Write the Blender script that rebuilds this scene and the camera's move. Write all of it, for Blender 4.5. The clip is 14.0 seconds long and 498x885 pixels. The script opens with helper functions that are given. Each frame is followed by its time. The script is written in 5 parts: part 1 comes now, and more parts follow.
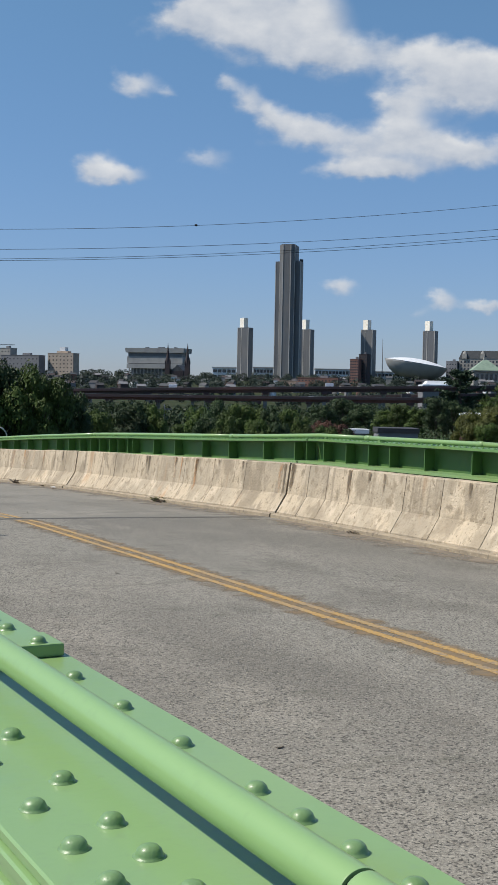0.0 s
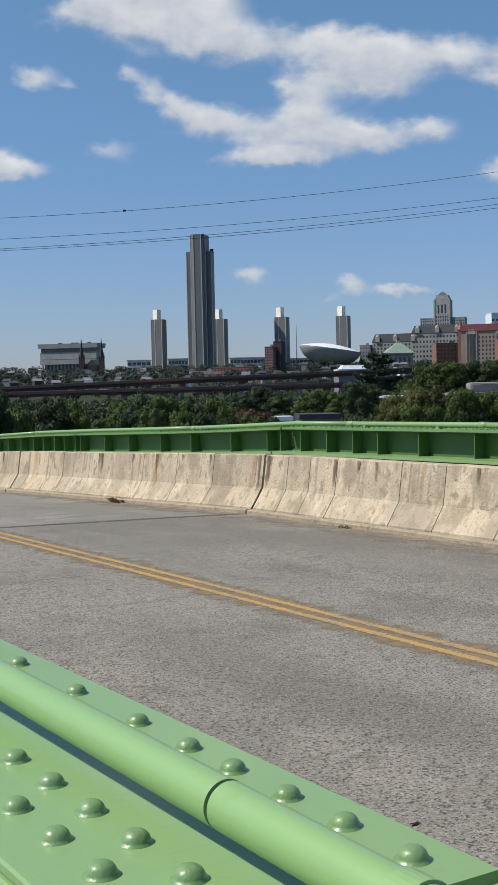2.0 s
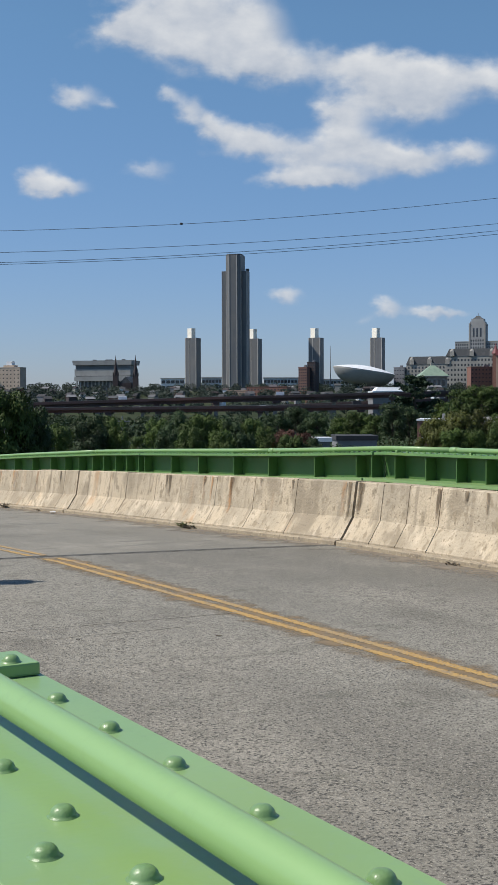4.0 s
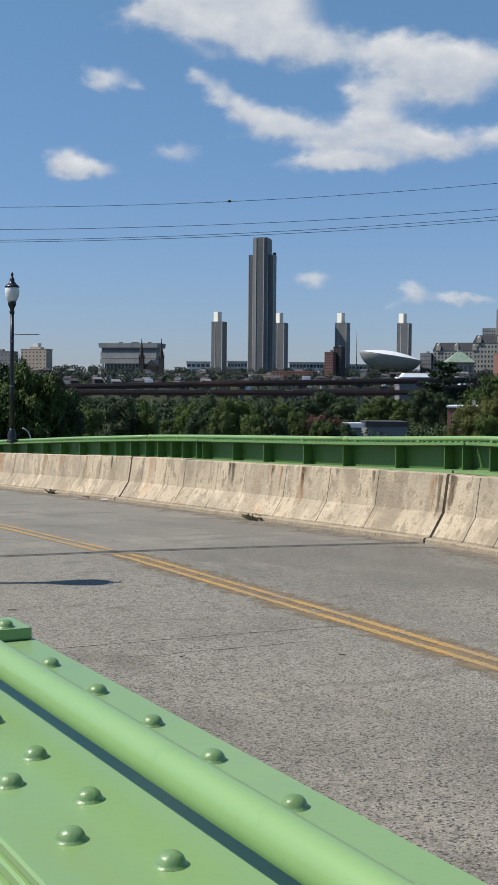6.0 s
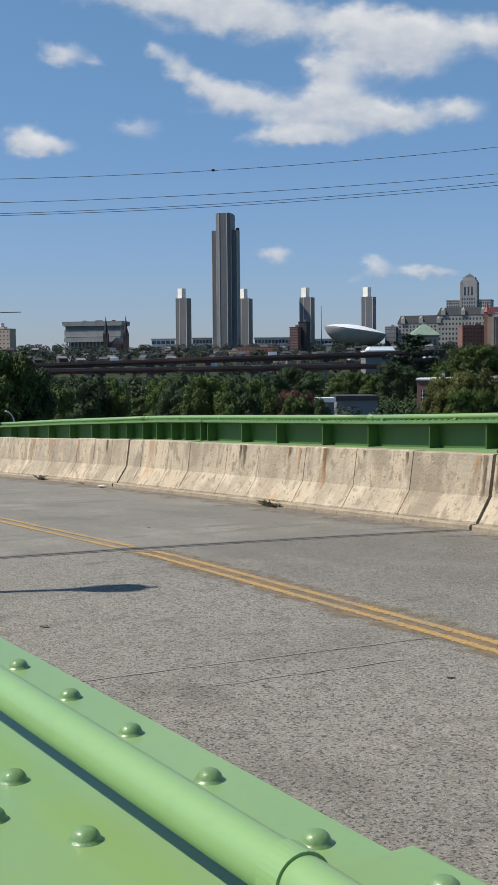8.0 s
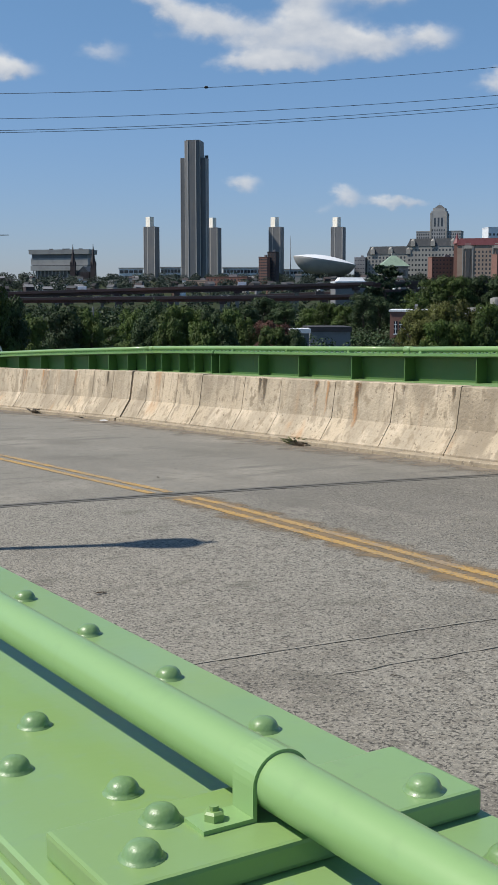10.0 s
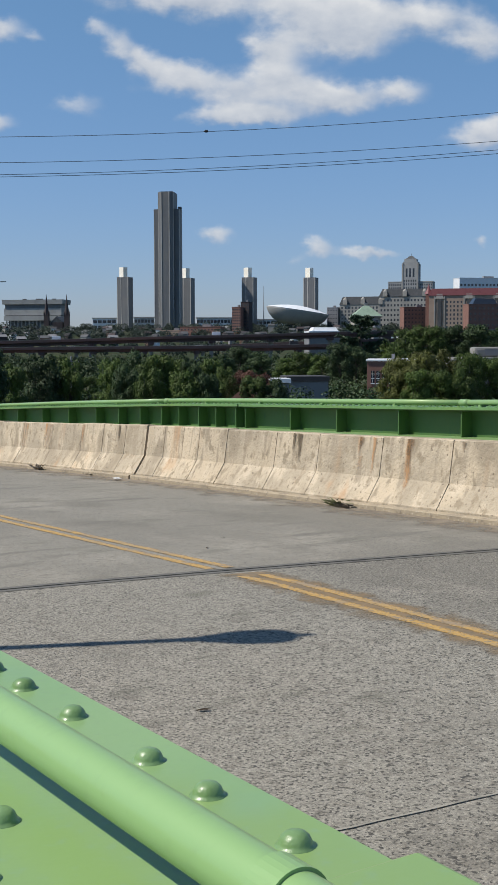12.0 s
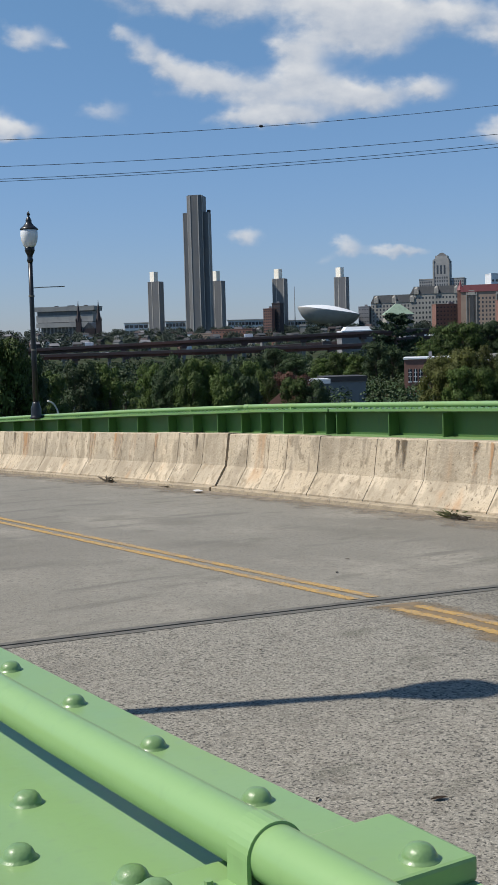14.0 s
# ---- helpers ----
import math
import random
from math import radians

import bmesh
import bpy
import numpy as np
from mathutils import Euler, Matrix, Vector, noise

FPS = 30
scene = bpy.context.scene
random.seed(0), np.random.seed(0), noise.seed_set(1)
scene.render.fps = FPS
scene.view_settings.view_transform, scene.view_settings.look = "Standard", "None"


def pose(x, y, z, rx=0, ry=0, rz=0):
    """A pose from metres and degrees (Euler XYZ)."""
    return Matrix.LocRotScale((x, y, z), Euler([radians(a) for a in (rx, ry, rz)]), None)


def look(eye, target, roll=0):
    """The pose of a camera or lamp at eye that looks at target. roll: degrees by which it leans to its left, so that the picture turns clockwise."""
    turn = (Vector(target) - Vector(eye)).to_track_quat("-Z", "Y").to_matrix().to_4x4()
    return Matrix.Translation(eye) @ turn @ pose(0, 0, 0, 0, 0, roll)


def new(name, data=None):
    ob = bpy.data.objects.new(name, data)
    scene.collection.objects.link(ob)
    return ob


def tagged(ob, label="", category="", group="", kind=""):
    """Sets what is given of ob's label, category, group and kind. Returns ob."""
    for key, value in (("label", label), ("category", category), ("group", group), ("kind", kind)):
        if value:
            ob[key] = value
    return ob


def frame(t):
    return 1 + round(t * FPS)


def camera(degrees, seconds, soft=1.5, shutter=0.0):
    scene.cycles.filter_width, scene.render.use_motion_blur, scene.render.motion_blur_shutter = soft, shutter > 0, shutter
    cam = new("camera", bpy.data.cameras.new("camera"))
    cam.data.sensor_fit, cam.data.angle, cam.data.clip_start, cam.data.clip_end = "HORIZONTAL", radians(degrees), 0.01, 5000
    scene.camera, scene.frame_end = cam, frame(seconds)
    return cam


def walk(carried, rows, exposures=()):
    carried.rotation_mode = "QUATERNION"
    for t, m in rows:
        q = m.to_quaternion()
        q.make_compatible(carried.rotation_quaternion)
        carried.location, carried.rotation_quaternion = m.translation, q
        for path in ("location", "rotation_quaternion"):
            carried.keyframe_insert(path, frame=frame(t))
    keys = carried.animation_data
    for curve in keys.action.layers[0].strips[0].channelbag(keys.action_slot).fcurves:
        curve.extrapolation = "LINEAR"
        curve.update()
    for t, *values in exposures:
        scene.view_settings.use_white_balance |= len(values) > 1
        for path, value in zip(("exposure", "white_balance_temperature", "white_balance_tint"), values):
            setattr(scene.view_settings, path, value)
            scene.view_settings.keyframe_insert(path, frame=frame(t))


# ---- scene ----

# ---------------------------------------------------------------- camera
LENS = 23.05
cam = camera(LENS, 14.0)


def held(x, y, z, yaw, pitch, roll):
    """A pose from place, heading, pitch and lean."""
    return pose(x, y, z, 90 + pitch, 0, yaw) @ pose(0, 0, 0, 0, 0, roll)


PATH = [
    (0, held(-0.001, 0.000, 1.727, -27.82, -2.04, 1.11)),
    (0.5, held(-0.057, 0.335, 1.724, -28.01, -2.98, 0.03)),
    (1, held(-0.037, 0.713, 1.731, -29.42, -2.75, -0.54)),
    (1.5, held(-0.090, 1.120, 1.728, -31.52, -2.97, -0.70)),
    (2, held(0.011, 1.572, 1.690, -31.67, -2.50, -1.27)),
    (2.5, held(-0.021, 1.903, 1.699, -31.12, -1.96, -0.95)),
    (3, held(-0.011, 2.280, 1.709, -30.62, -1.66, -0.41)),
    (5.5, held(0.057, 4.023, 1.703, -29.58, -1.66, 0.14)),
    (6, held(0.021, 4.366, 1.710, -29.06, -2.30, 0.51)),
    (6.5, held(0.038, 4.753, 1.701, -29.22, -4.17, -1.28)),
    (7, held(0.076, 5.114, 1.713, -29.71, -4.03, -1.44)),
    (7.5, held(0.059, 5.456, 1.727, -30.10, -3.21, -0.90)),
    (10, held(0.069, 7.197, 1.685, -32.15, -6.67, -0.09)),
    (10.5, held(0.074, 7.569, 1.685, -31.53, -7.16, -0.46)),
    (11, held(0.076, 7.949, 1.683, -32.14, -7.63, -0.45)),
    (11.5, held(0.146, 8.320, 1.695, -33.05, -6.45, -0.37)),
    (12, held(0.121, 8.703, 1.680, -33.42, -4.36, -0.13)),
    (12.5, held(0.153, 9.061, 1.672, -33.70, -3.68, -0.16)),
    (13, held(0.123, 9.394, 1.662, -33.82, -3.49, -0.56)),
    (13.5, held(0.126, 9.742, 1.650, -32.71, -3.98, -1.39)),
    (14, held(0.079, 10.019, 1.697, -31.84, -4.26, -1.56)),
]
walk(cam, PATH)

# ---------------------------------------------------------------- light
EXPOSURE = 0.0
scene.view_settings.exposure = EXPOSURE
SUN_TO = Vector((-0.908, 0.42, 0)).normalized() * math.cos(radians(52.5)) + Vector((0, 0, math.sin(radians(52.5))))
sun_data = bpy.data.lights.new("sun", "SUN")
sun_data.energy, sun_data.angle, sun_data.color = 5.0, radians(0.53), (1.0, 0.94, 0.85)
sun = new("sun", sun_data)
sun.matrix_world = look((0, 0, 60), Vector((0, 0, 60)) - SUN_TO)

CITY_AZ = radians(29.215)          # heading of the skyline from the bridge, to the right of +y
E_R = Vector((math.cos(CITY_AZ), -math.sin(CITY_AZ), 0))
E_F = Vector((math.sin(CITY_AZ), math.cos(CITY_AZ), 0))
EYE0 = Vector((0.1, 5.0, 0.0))

# clouds over the skyline: across, up, half width, half height, weight, in tangents from the city's heading
HIGH_BANK = [(-.05, .307, .049, .019, 1), (-.004, .291, .049, .019, 1), (.038, .278, .037, .015, 1), (-.08, .311, .021, .013, .8),
             (.106, .282, .039, .015, .9), (.156, .275, .037, .015, .9), (-.036, .332, .051, .021, 1), (.023, .314, .028, .023, .8),
             (.125, .257, .039, .018, 1), (.161, .251, .028, .018, 1), (.089, .241, .021, .011, .8), (.217, .268, .039, .016, 1),
             (.267, .251, .028, .017, 1)]
MAIN_CLOUD = [(-.048, .256, .011, .006, .7), (-.032, .245, .012, .011, .8), (-.017, .234, .014, .010, .8), (-.002, .223, .019, .012, 1), (.025, .217, .022, .013, 1),
              (.062, .207, .028, .016, 1), (.098, .219, .021, .018, 1.1), (.128, .206, .023, .015, 1), (.158, .202, .023, .012, 1),
              (.199, .209, .022, .011, 1), (.054, .187, .032, .007, .8), (.09, .189, .032, .009, .9), (.265, .174, .027, .014, 1),
              (.296, .18, .028, .016, 1)]
PUFFS = [(-.122, .254, .017, .009, .9), (-.094, .247, .007, .004, .5), (-.154, .186, .018, .010, 1), (-.134, .181, .019, .006, .9),
         (-.06, .195, .018, .009, .6), (.049, .093, .012, .006, .9), (.131, .084, .008, .0075, .9), (.160, .079, .017, .0042, .75),
         (.183, .078, .015, .004, .7), (.112, .073, .009, .004, .4), (.265, .088, .006, .004, .8)]


def make_world():
    w = bpy.data.worlds.new("sky")
    scene.world = w
    w.use_nodes = True
    nt = w.node_tree
    nt.nodes.clear()
    N, K = nt.nodes.new, nt.links.new

    def m(op, a, b=None, c=None, clamp=False):
        n = N("ShaderNodeMath")
        n.operation, n.use_clamp = op, clamp
        for i, v in enumerate((a, b, c)):
            if v is None:
                continue
            if isinstance(v, (int, float)):
                n.inputs[i].default_value = v
            else:
                K(v, n.inputs[i])
        return n.outputs[0]

    def dot(v, d):
        n = N("ShaderNodeVectorMath")
        n.operation = "DOT_PRODUCT"
        K(v, n.inputs[0])
        n.inputs[1].default_value = d
        return n.outputs["Value"]

    sky = N("ShaderNodeTexSky")
    sky.sky_type, sky.sun_disc = "NISHITA", False
    sky.sun_elevation, sky.sun_rotation = radians(52.5), math.atan2(SUN_TO.x, SUN_TO.y)
    sky.altitude, sky.air_density, sky.dust_density, sky.ozone_density = 50, 1.0, 0.25, 3.0
    tc = N("ShaderNodeTexCoord").outputs["Generated"]
    f = m("MAXIMUM", dot(tc, E_F), 0.15)
    u, v = m("DIVIDE", dot(tc, E_R), f), m("DIVIDE", dot(tc, (0, 0, 1)), f)
    uv = N("ShaderNodeCombineXYZ")
    K(u, uv.inputs[0]), K(v, uv.inputs[1])

    def tex(scale, detail, rough, stretch):
        mp = N("ShaderNodeMapping")
        mp.inputs["Scale"].default_value = stretch
        K(uv.outputs[0], mp.inputs[0])
        n = N("ShaderNodeTexNoise")
        n.inputs["Scale"].default_value, n.inputs["Detail"].default_value, n.inputs["Roughness"].default_value = scale, detail, rough
        K(mp.outputs[0], n.inputs["Vector"])
        return n.outputs["Fac"]

    n1, n2 = tex(30, 7, 0.52, (1, 1.5, 1)), tex(70, 4, 0.5, (1, 1.3, 1))
    wob = m("MULTIPLY_ADD", m("SUBTRACT", n1, 0.5), 0.030, u)
    wobv = m("MULTIPLY_ADD", m("SUBTRACT", n2, 0.5), 0.014, v)
    total, lift = 0.0, 0.0
    for bu, bv, ru, rv, wt in HIGH_BANK + MAIN_CLOUD + [(a, b, c * 1.2, e * 1.25, w) for a, b, c, e, w in PUFFS]:
        du, dv = m("MULTIPLY", m("SUBTRACT", wob, bu), 1 / ru), m("MULTIPLY", m("SUBTRACT", wobv, bv), 1 / rv)
        g = m("MULTIPLY", m("EXPONENT", m("MULTIPLY", m("ADD", m("MULTIPLY", du, du), m("MULTIPLY", dv, dv)), -1.0)), wt)
        total = m("ADD", g, total)
        lift = m("MULTIPLY_ADD", g, dv, lift)
    ahead = m("GREATER_THAN", dot(tc, E_F), 0.2)
    dens = m("ADD", total, m("MULTIPLY", m("SUBTRACT", n1, 0.5), 0.9))
    ramp = N("ShaderNodeMapRange")
    ramp.interpolation_type = "SMOOTHSTEP"
    ramp.inputs["From Min"].default_value, ramp.inputs["From Max"].default_value = 0.20, 1.15
    K(dens, ramp.inputs["Value"])
    mask = m("MULTIPLY", m("MULTIPLY", ramp.outputs[0], 0.93), ahead)
    tone = m("ADD", m("MULTIPLY", m("DIVIDE", lift, m("MAXIMUM", total, 0.15)), 0.5), m("MULTIPLY", m("SUBTRACT", n1, 0.5), 1.6))
    shade = N("ShaderNodeMapRange")
    shade.inputs["From Min"].default_value, shade.inputs["From Max"].default_value = -0.65, 0.5
    K(tone, shade.inputs["Value"])
    cloud = N("ShaderNodeMix")
    cloud.data_type = "RGBA"
    cloud.inputs["A"].default_value, cloud.inputs["B"].default_value = (3.9, 4.5, 5.5, 1), (7.6, 7.7, 7.8, 1)
    K(shade.outputs[0], cloud.inputs["Factor"])
    haze = N("ShaderNodeMapRange")
    haze.inputs["From Min"].default_value, haze.inputs["From Max"].default_value = 0.0, 0.30
    K(dot(tc, (0, 0, 1)), haze.inputs["Value"])
    tint = N("ShaderNodeMix")
    tint.data_type = "RGBA"
    tint.inputs["A"].default_value, tint.inputs["B"].default_value = (0.595, 0.655, 0.955, 1), (0.825, 1.025, 1.095, 1)
    K(haze.outputs[0], tint.inputs["Factor"])
    clear = N("ShaderNodeMix")
    clear.data_type, clear.blend_type = "RGBA", "MULTIPLY"
    clear.inputs["Factor"].default_value = 1.0
    K(sky.outputs[0], clear.inputs["A"]), K(tint.outputs["Result"], clear.inputs["B"])
    mix = N("ShaderNodeMix")
    mix.data_type = "RGBA"
    K(mask, mix.inputs["Factor"]), K(clear.outputs["Result"], mix.inputs["A"]), K(cloud.outputs["Result"], mix.inputs["B"])
    bg = N("ShaderNodeBackground")
    bg.inputs["Strength"].default_value = 0.10
    K(mix.outputs["Result"], bg.inputs["Color"])
    K(bg.outputs[0], N("ShaderNodeOutputWorld").inputs["Surface"])


make_world()

# ---------------------------------------------------------------- materials


def material(name, base, rough=0.8, metal=0.0, spots=(), bump=(), spec=0.5, jitter=0.0, coat=0.0, cells=()):
    """base: colour. cells: (scale, darkest, lightest) stone by stone. spots: (scale, colour, low, high, detail, stretch) noise-masked layers. bump: (scale, strength, distance)."""
    mt = bpy.data.materials.new(name)
    mt.use_nodes = True
    nt = mt.node_tree
    N, K = nt.nodes.new, nt.links.new
    bs = nt.nodes["Principled BSDF"]
    bs.inputs["Roughness"].default_value, bs.inputs["Metallic"].default_value = rough, metal
    bs.inputs["Specular IOR Level"].default_value, bs.inputs["Coat Weight"].default_value = spec, coat
    bs.inputs["Coat Roughness"].default_value = 0.07
    geo = N("ShaderNodeNewGeometry").outputs["Position"]
    col = N("ShaderNodeRGB")
    col.outputs[0].default_value = (*base, 1)
    out = col.outputs[0]
    for scale, colour, low, high, detail, stretch in spots:
        mp = N("ShaderNodeMapping")
        mp.inputs["Scale"].default_value = stretch
        K(geo, mp.inputs[0])
        n = N("ShaderNodeTexNoise")
        n.inputs["Scale"].default_value, n.inputs["Detail"].default_value = scale, detail
        K(mp.outputs[0], n.inputs["Vector"])
        r = N("ShaderNodeMapRange")
        r.interpolation_type = "SMOOTHSTEP"
        r.inputs["From Min"].default_value, r.inputs["From Max"].default_value = low, high
        K(n.outputs["Fac"], r.inputs["Value"])
        mx = N("ShaderNodeMix")
        mx.data_type = "RGBA"
        K(r.outputs[0], mx.inputs["Factor"]), K(out, mx.inputs["A"])
        mx.inputs["B"].default_value = (*colour, 1)
        out = mx.outputs["Result"]
    for scale, lo, hi in cells:
        vo = N("ShaderNodeTexVoronoi")
        vo.inputs["Scale"].default_value = scale
        K(geo, vo.inputs["Vector"])
        one = N("ShaderNodeSeparateColor")
        K(vo.outputs["Color"], one.inputs[0])
        r = N("ShaderNodeMapRange")
        r.inputs["To Min"].default_value, r.inputs["To Max"].default_value = lo, hi
        K(one.outputs[0], r.inputs["Value"])
        hv = N("ShaderNodeHueSaturation")
        K(r.outputs[0], hv.inputs["Value"]), K(out, hv.inputs["Color"])
        out = hv.outputs[0]
    if jitter:
        info = N("ShaderNodeObjectInfo").outputs["Random"]
        hv = N("ShaderNodeHueSaturation")
        r = N("ShaderNodeMapRange")
        r.inputs["To Min"].default_value, r.inputs["To Max"].default_value = 1 - jitter, 1 + jitter
        K(info, r.inputs["Value"]), K(r.outputs[0], hv.inputs["Value"]), K(out, hv.inputs["Color"])
        out = hv.outputs[0]
    K(out, bs.inputs["Base Color"])
    last = None
    for scale, strength, distance in bump:
        n = N("ShaderNodeTexNoise")
        n.inputs["Scale"].default_value, n.inputs["Detail"].default_value = scale, 4
        K(geo, n.inputs["Vector"])
        b = N("ShaderNodeBump")
        b.inputs["Strength"].default_value, b.inputs["Distance"].default_value = strength, distance
        K(n.outputs["Fac"], b.inputs["Height"])
        if last:
            K(last, b.inputs["Normal"])
        last = b.outputs[0]
    if last:
        K(last, bs.inputs["Normal"])
    return mt


def worn_edges(mt, axis, lo, hi, scale, most=1.0, both=True):
    """Let a film fray: it fades towards its edges along one axis of its box, broken up by noise."""
    nt = mt.node_tree
    N, K = nt.nodes.new, nt.links.new
    sep, nz, fade, ramp = N("ShaderNodeSeparateXYZ"), N("ShaderNodeTexNoise"), N("ShaderNodeMath"), N("ShaderNodeMapRange")
    K(N("ShaderNodeTexCoord").outputs["Generated"], sep.inputs[0])
    nz.inputs["Scale"].default_value, nz.inputs["Detail"].default_value = scale, 8
    K(N("ShaderNodeNewGeometry").outputs["Position"], nz.inputs["Vector"])
    q = sep.outputs[axis]
    if both:
        inv, bump = N("ShaderNodeMath"), N("ShaderNodeMath")
        inv.operation, bump.operation = "SUBTRACT", "MULTIPLY"
        inv.inputs[0].default_value = 1.0
        K(q, inv.inputs[1]), K(q, bump.inputs[0]), K(inv.outputs[0], bump.inputs[1])
        four = N("ShaderNodeMath")
        four.operation = "MULTIPLY"
        four.inputs[1].default_value = 4.0
        K(bump.outputs[0], four.inputs[0])
        q = four.outputs[0]
    fade.operation = "MULTIPLY_ADD"
    fade.inputs[1].default_value = 0.5
    K(q, fade.inputs[0]), K(nz.outputs["Fac"], fade.inputs[2])
    ramp.interpolation_type = "SMOOTHSTEP"
    ramp.inputs["From Min"].default_value, ramp.inputs["From Max"].default_value, ramp.inputs["To Max"].default_value = lo, hi, most
    K(fade.outputs[0], ramp.inputs["Value"]), K(ramp.outputs[0], nt.nodes["Principled BSDF"].inputs["Alpha"])


ONE = (1, 1, 1)
M_GREEN = material("green bridge paint", (0.222, 0.358, 0.146), 0.40, spec=0.4, coat=0.2, spots=[(2.2, (0.218, 0.338, 0.118), 0.44, 0.64, 4, (1.4, 0.5, 1)), (7, (0.208, 0.342, 0.158), 0.5, 0.8, 4, ONE),
                   (60, (0.214, 0.335, 0.146), 0.55, 0.75, 3, ONE)], bump=[(55, 0.06, 0.004), (9, 0.10, 0.01)])
M_RIVET = material("thick brushed green paint on rivets", (0.168, 0.282, 0.118), 0.40, coat=0.25, spots=[(35, (0.142, 0.245, 0.090), 0.45, 0.68, 4, ONE)], bump=[(120, 0.3, 0.003), (50, 0.25, 0.005)])
M_PIPE = material("green pipe paint", (0.238, 0.390, 0.152), 0.38, spec=0.5, coat=0.2, spots=[(3, (0.244, 0.388, 0.146), 0.45, 0.75, 3, (1, 0.4, 1)), (40, (0.226, 0.368, 0.146), 0.55, 0.75, 4, ONE)], bump=[(40, 0.08, 0.003), (14, 0.06, 0.005)])
# Bridge green darkened: the shade under the flanges is put into its colour.
M_GREEN_SHADE = material("weathered green paint with shade in its colour", (0.058, 0.132, 0.034), 0.5, spots=[(2.5, (0.072, 0.132, 0.032), 0.4, 0.8, 4, ONE), (14, (0.048, 0.116, 0.040), 0.55, 0.8, 4, (1, 1, 0.3))], bump=[(12, 0.12, 0.01)])
M_GREEN_MID = material("mid green flange paint", (0.136, 0.264, 0.092), 0.4, spots=[(1.8, (0.168, 0.280, 0.080), 0.42, 0.7, 5, ONE), (12, (0.104, 0.200, 0.072), 0.55, 0.75, 5, (1, 0.5, 1))], bump=[(14, 0.15, 0.01)])
ROAD_SPOTS = [(0.30, (0.190, 0.175, 0.144), 0.42, 0.62, 4, (1, 0.35, 1)), (1.1, (0.278, 0.255, 0.210), 0.46, 0.70, 5, (1, 0.5, 1)), (0.9, (0.174, 0.160, 0.130), 0.54, 0.70, 7, (1, 0.7, 1)),
              (2.2, (0.165, 0.155, 0.122), 0.58, 0.74, 8, (0.7, 1.4, 1)), (13, (0.20, 0.182, 0.148), 0.50, 0.70, 4, ONE)]
M_ROAD = material("worn grey concrete deck", (0.262, 0.244, 0.202), 0.9, cells=[(75, 0.74, 1.20), (170, 0.76, 1.18)],
                  spots=ROAD_SPOTS + [(62, (0.070, 0.065, 0.055), 0.545, 0.625, 2, ONE), (95, (0.345, 0.32, 0.265), 0.62, 0.69, 2, ONE)], bump=[(75, 0.8, 0.008), (6, 0.15, 0.01)])
M_ROAD_SMOOTH = material("smooth grey concrete deck", (0.226, 0.210, 0.174), 0.9, cells=[(85, 0.86, 1.12), (170, 0.86, 1.10)],
                         spots=ROAD_SPOTS + [(1.6, (0.165, 0.153, 0.126), 0.56, 0.70, 6, (0.4, 1.5, 1)), (55, (0.10, 0.092, 0.076), 0.60, 0.68, 3, ONE)], bump=[(70, 0.5, 0.006), (6, 0.15, 0.01)])
M_YELLOW = material("worn yellow road paint", (0.45, 0.278, 0.085), 0.8, spots=[(2.2, (0.385, 0.262, 0.115), 0.45, 0.65, 4, (1, 0.6, 1)), (9, (0.30, 0.225, 0.14), 0.50, 0.66, 7, (1, 0.5, 1)), (55, (0.22, 0.185, 0.14), 0.55, 0.64, 3, ONE)], bump=[(90, 0.4, 0.004)])
worn_edges(M_YELLOW, "X", 0.42, 0.98, 34)
M_BROWNING = material("tan dust along the paint", (0.245, 0.175, 0.10), 0.9, spots=[(14, (0.19, 0.15, 0.10), 0.45, 0.65, 6, ONE)])
worn_edges(M_BROWNING, "X", 0.68, 1.06, 4, 0.85)
M_CONC = material("weathered barrier concrete", (0.515, 0.422, 0.298), 0.9, jitter=0.08,
                  spots=[(1.3, (0.40, 0.335, 0.243), 0.40, 0.60, 8, ONE), (3.2, (0.56, 0.468, 0.343), 0.50, 0.68, 8, (1, 1, 0.6)), (2.3, (0.31, 0.254, 0.178), 0.52, 0.66, 11, (1, 1, 0.55)),
                         (6, (0.34, 0.28, 0.20), 0.53, 0.66, 9, (1, 1.6, 0.12)), (9, (0.30, 0.243, 0.166), 0.55, 0.66, 11, (1, 1, 0.75)), (26, (0.20, 0.16, 0.11), 0.63, 0.69, 6, ONE), (45, (0.35, 0.285, 0.20), 0.58, 0.68, 5, ONE),
                         (2.1, (0.44, 0.275, 0.15), 0.60, 0.78, 5, (1, 1, 0.15))],
                  bump=[(30, 0.6, 0.016), (9, 0.45, 0.03)])
M_FOOT = material("dirty footing concrete", (0.36, 0.295, 0.205), 0.95, spots=[(3, (0.28, 0.23, 0.165), 0.45, 0.65, 8, ONE), (14, (0.22, 0.18, 0.13), 0.56, 0.68, 7, ONE), (40, (0.46, 0.39, 0.29), 0.58, 0.7, 4, ONE)], bump=[(20, 0.7, 0.02)])
M_STAIN = material("dark run-off stain on concrete", (0.120, 0.092, 0.060), 0.95, spots=[(9, (0.240, 0.184, 0.120), 0.48, 0.60, 6, (1, 1, 0.2))])
M_RUSTRUN = material("orange rust run on concrete", (0.480, 0.272, 0.128), 0.95, spots=[(8, (0.440, 0.336, 0.232), 0.46, 0.60, 6, (1, 1, 0.2))])
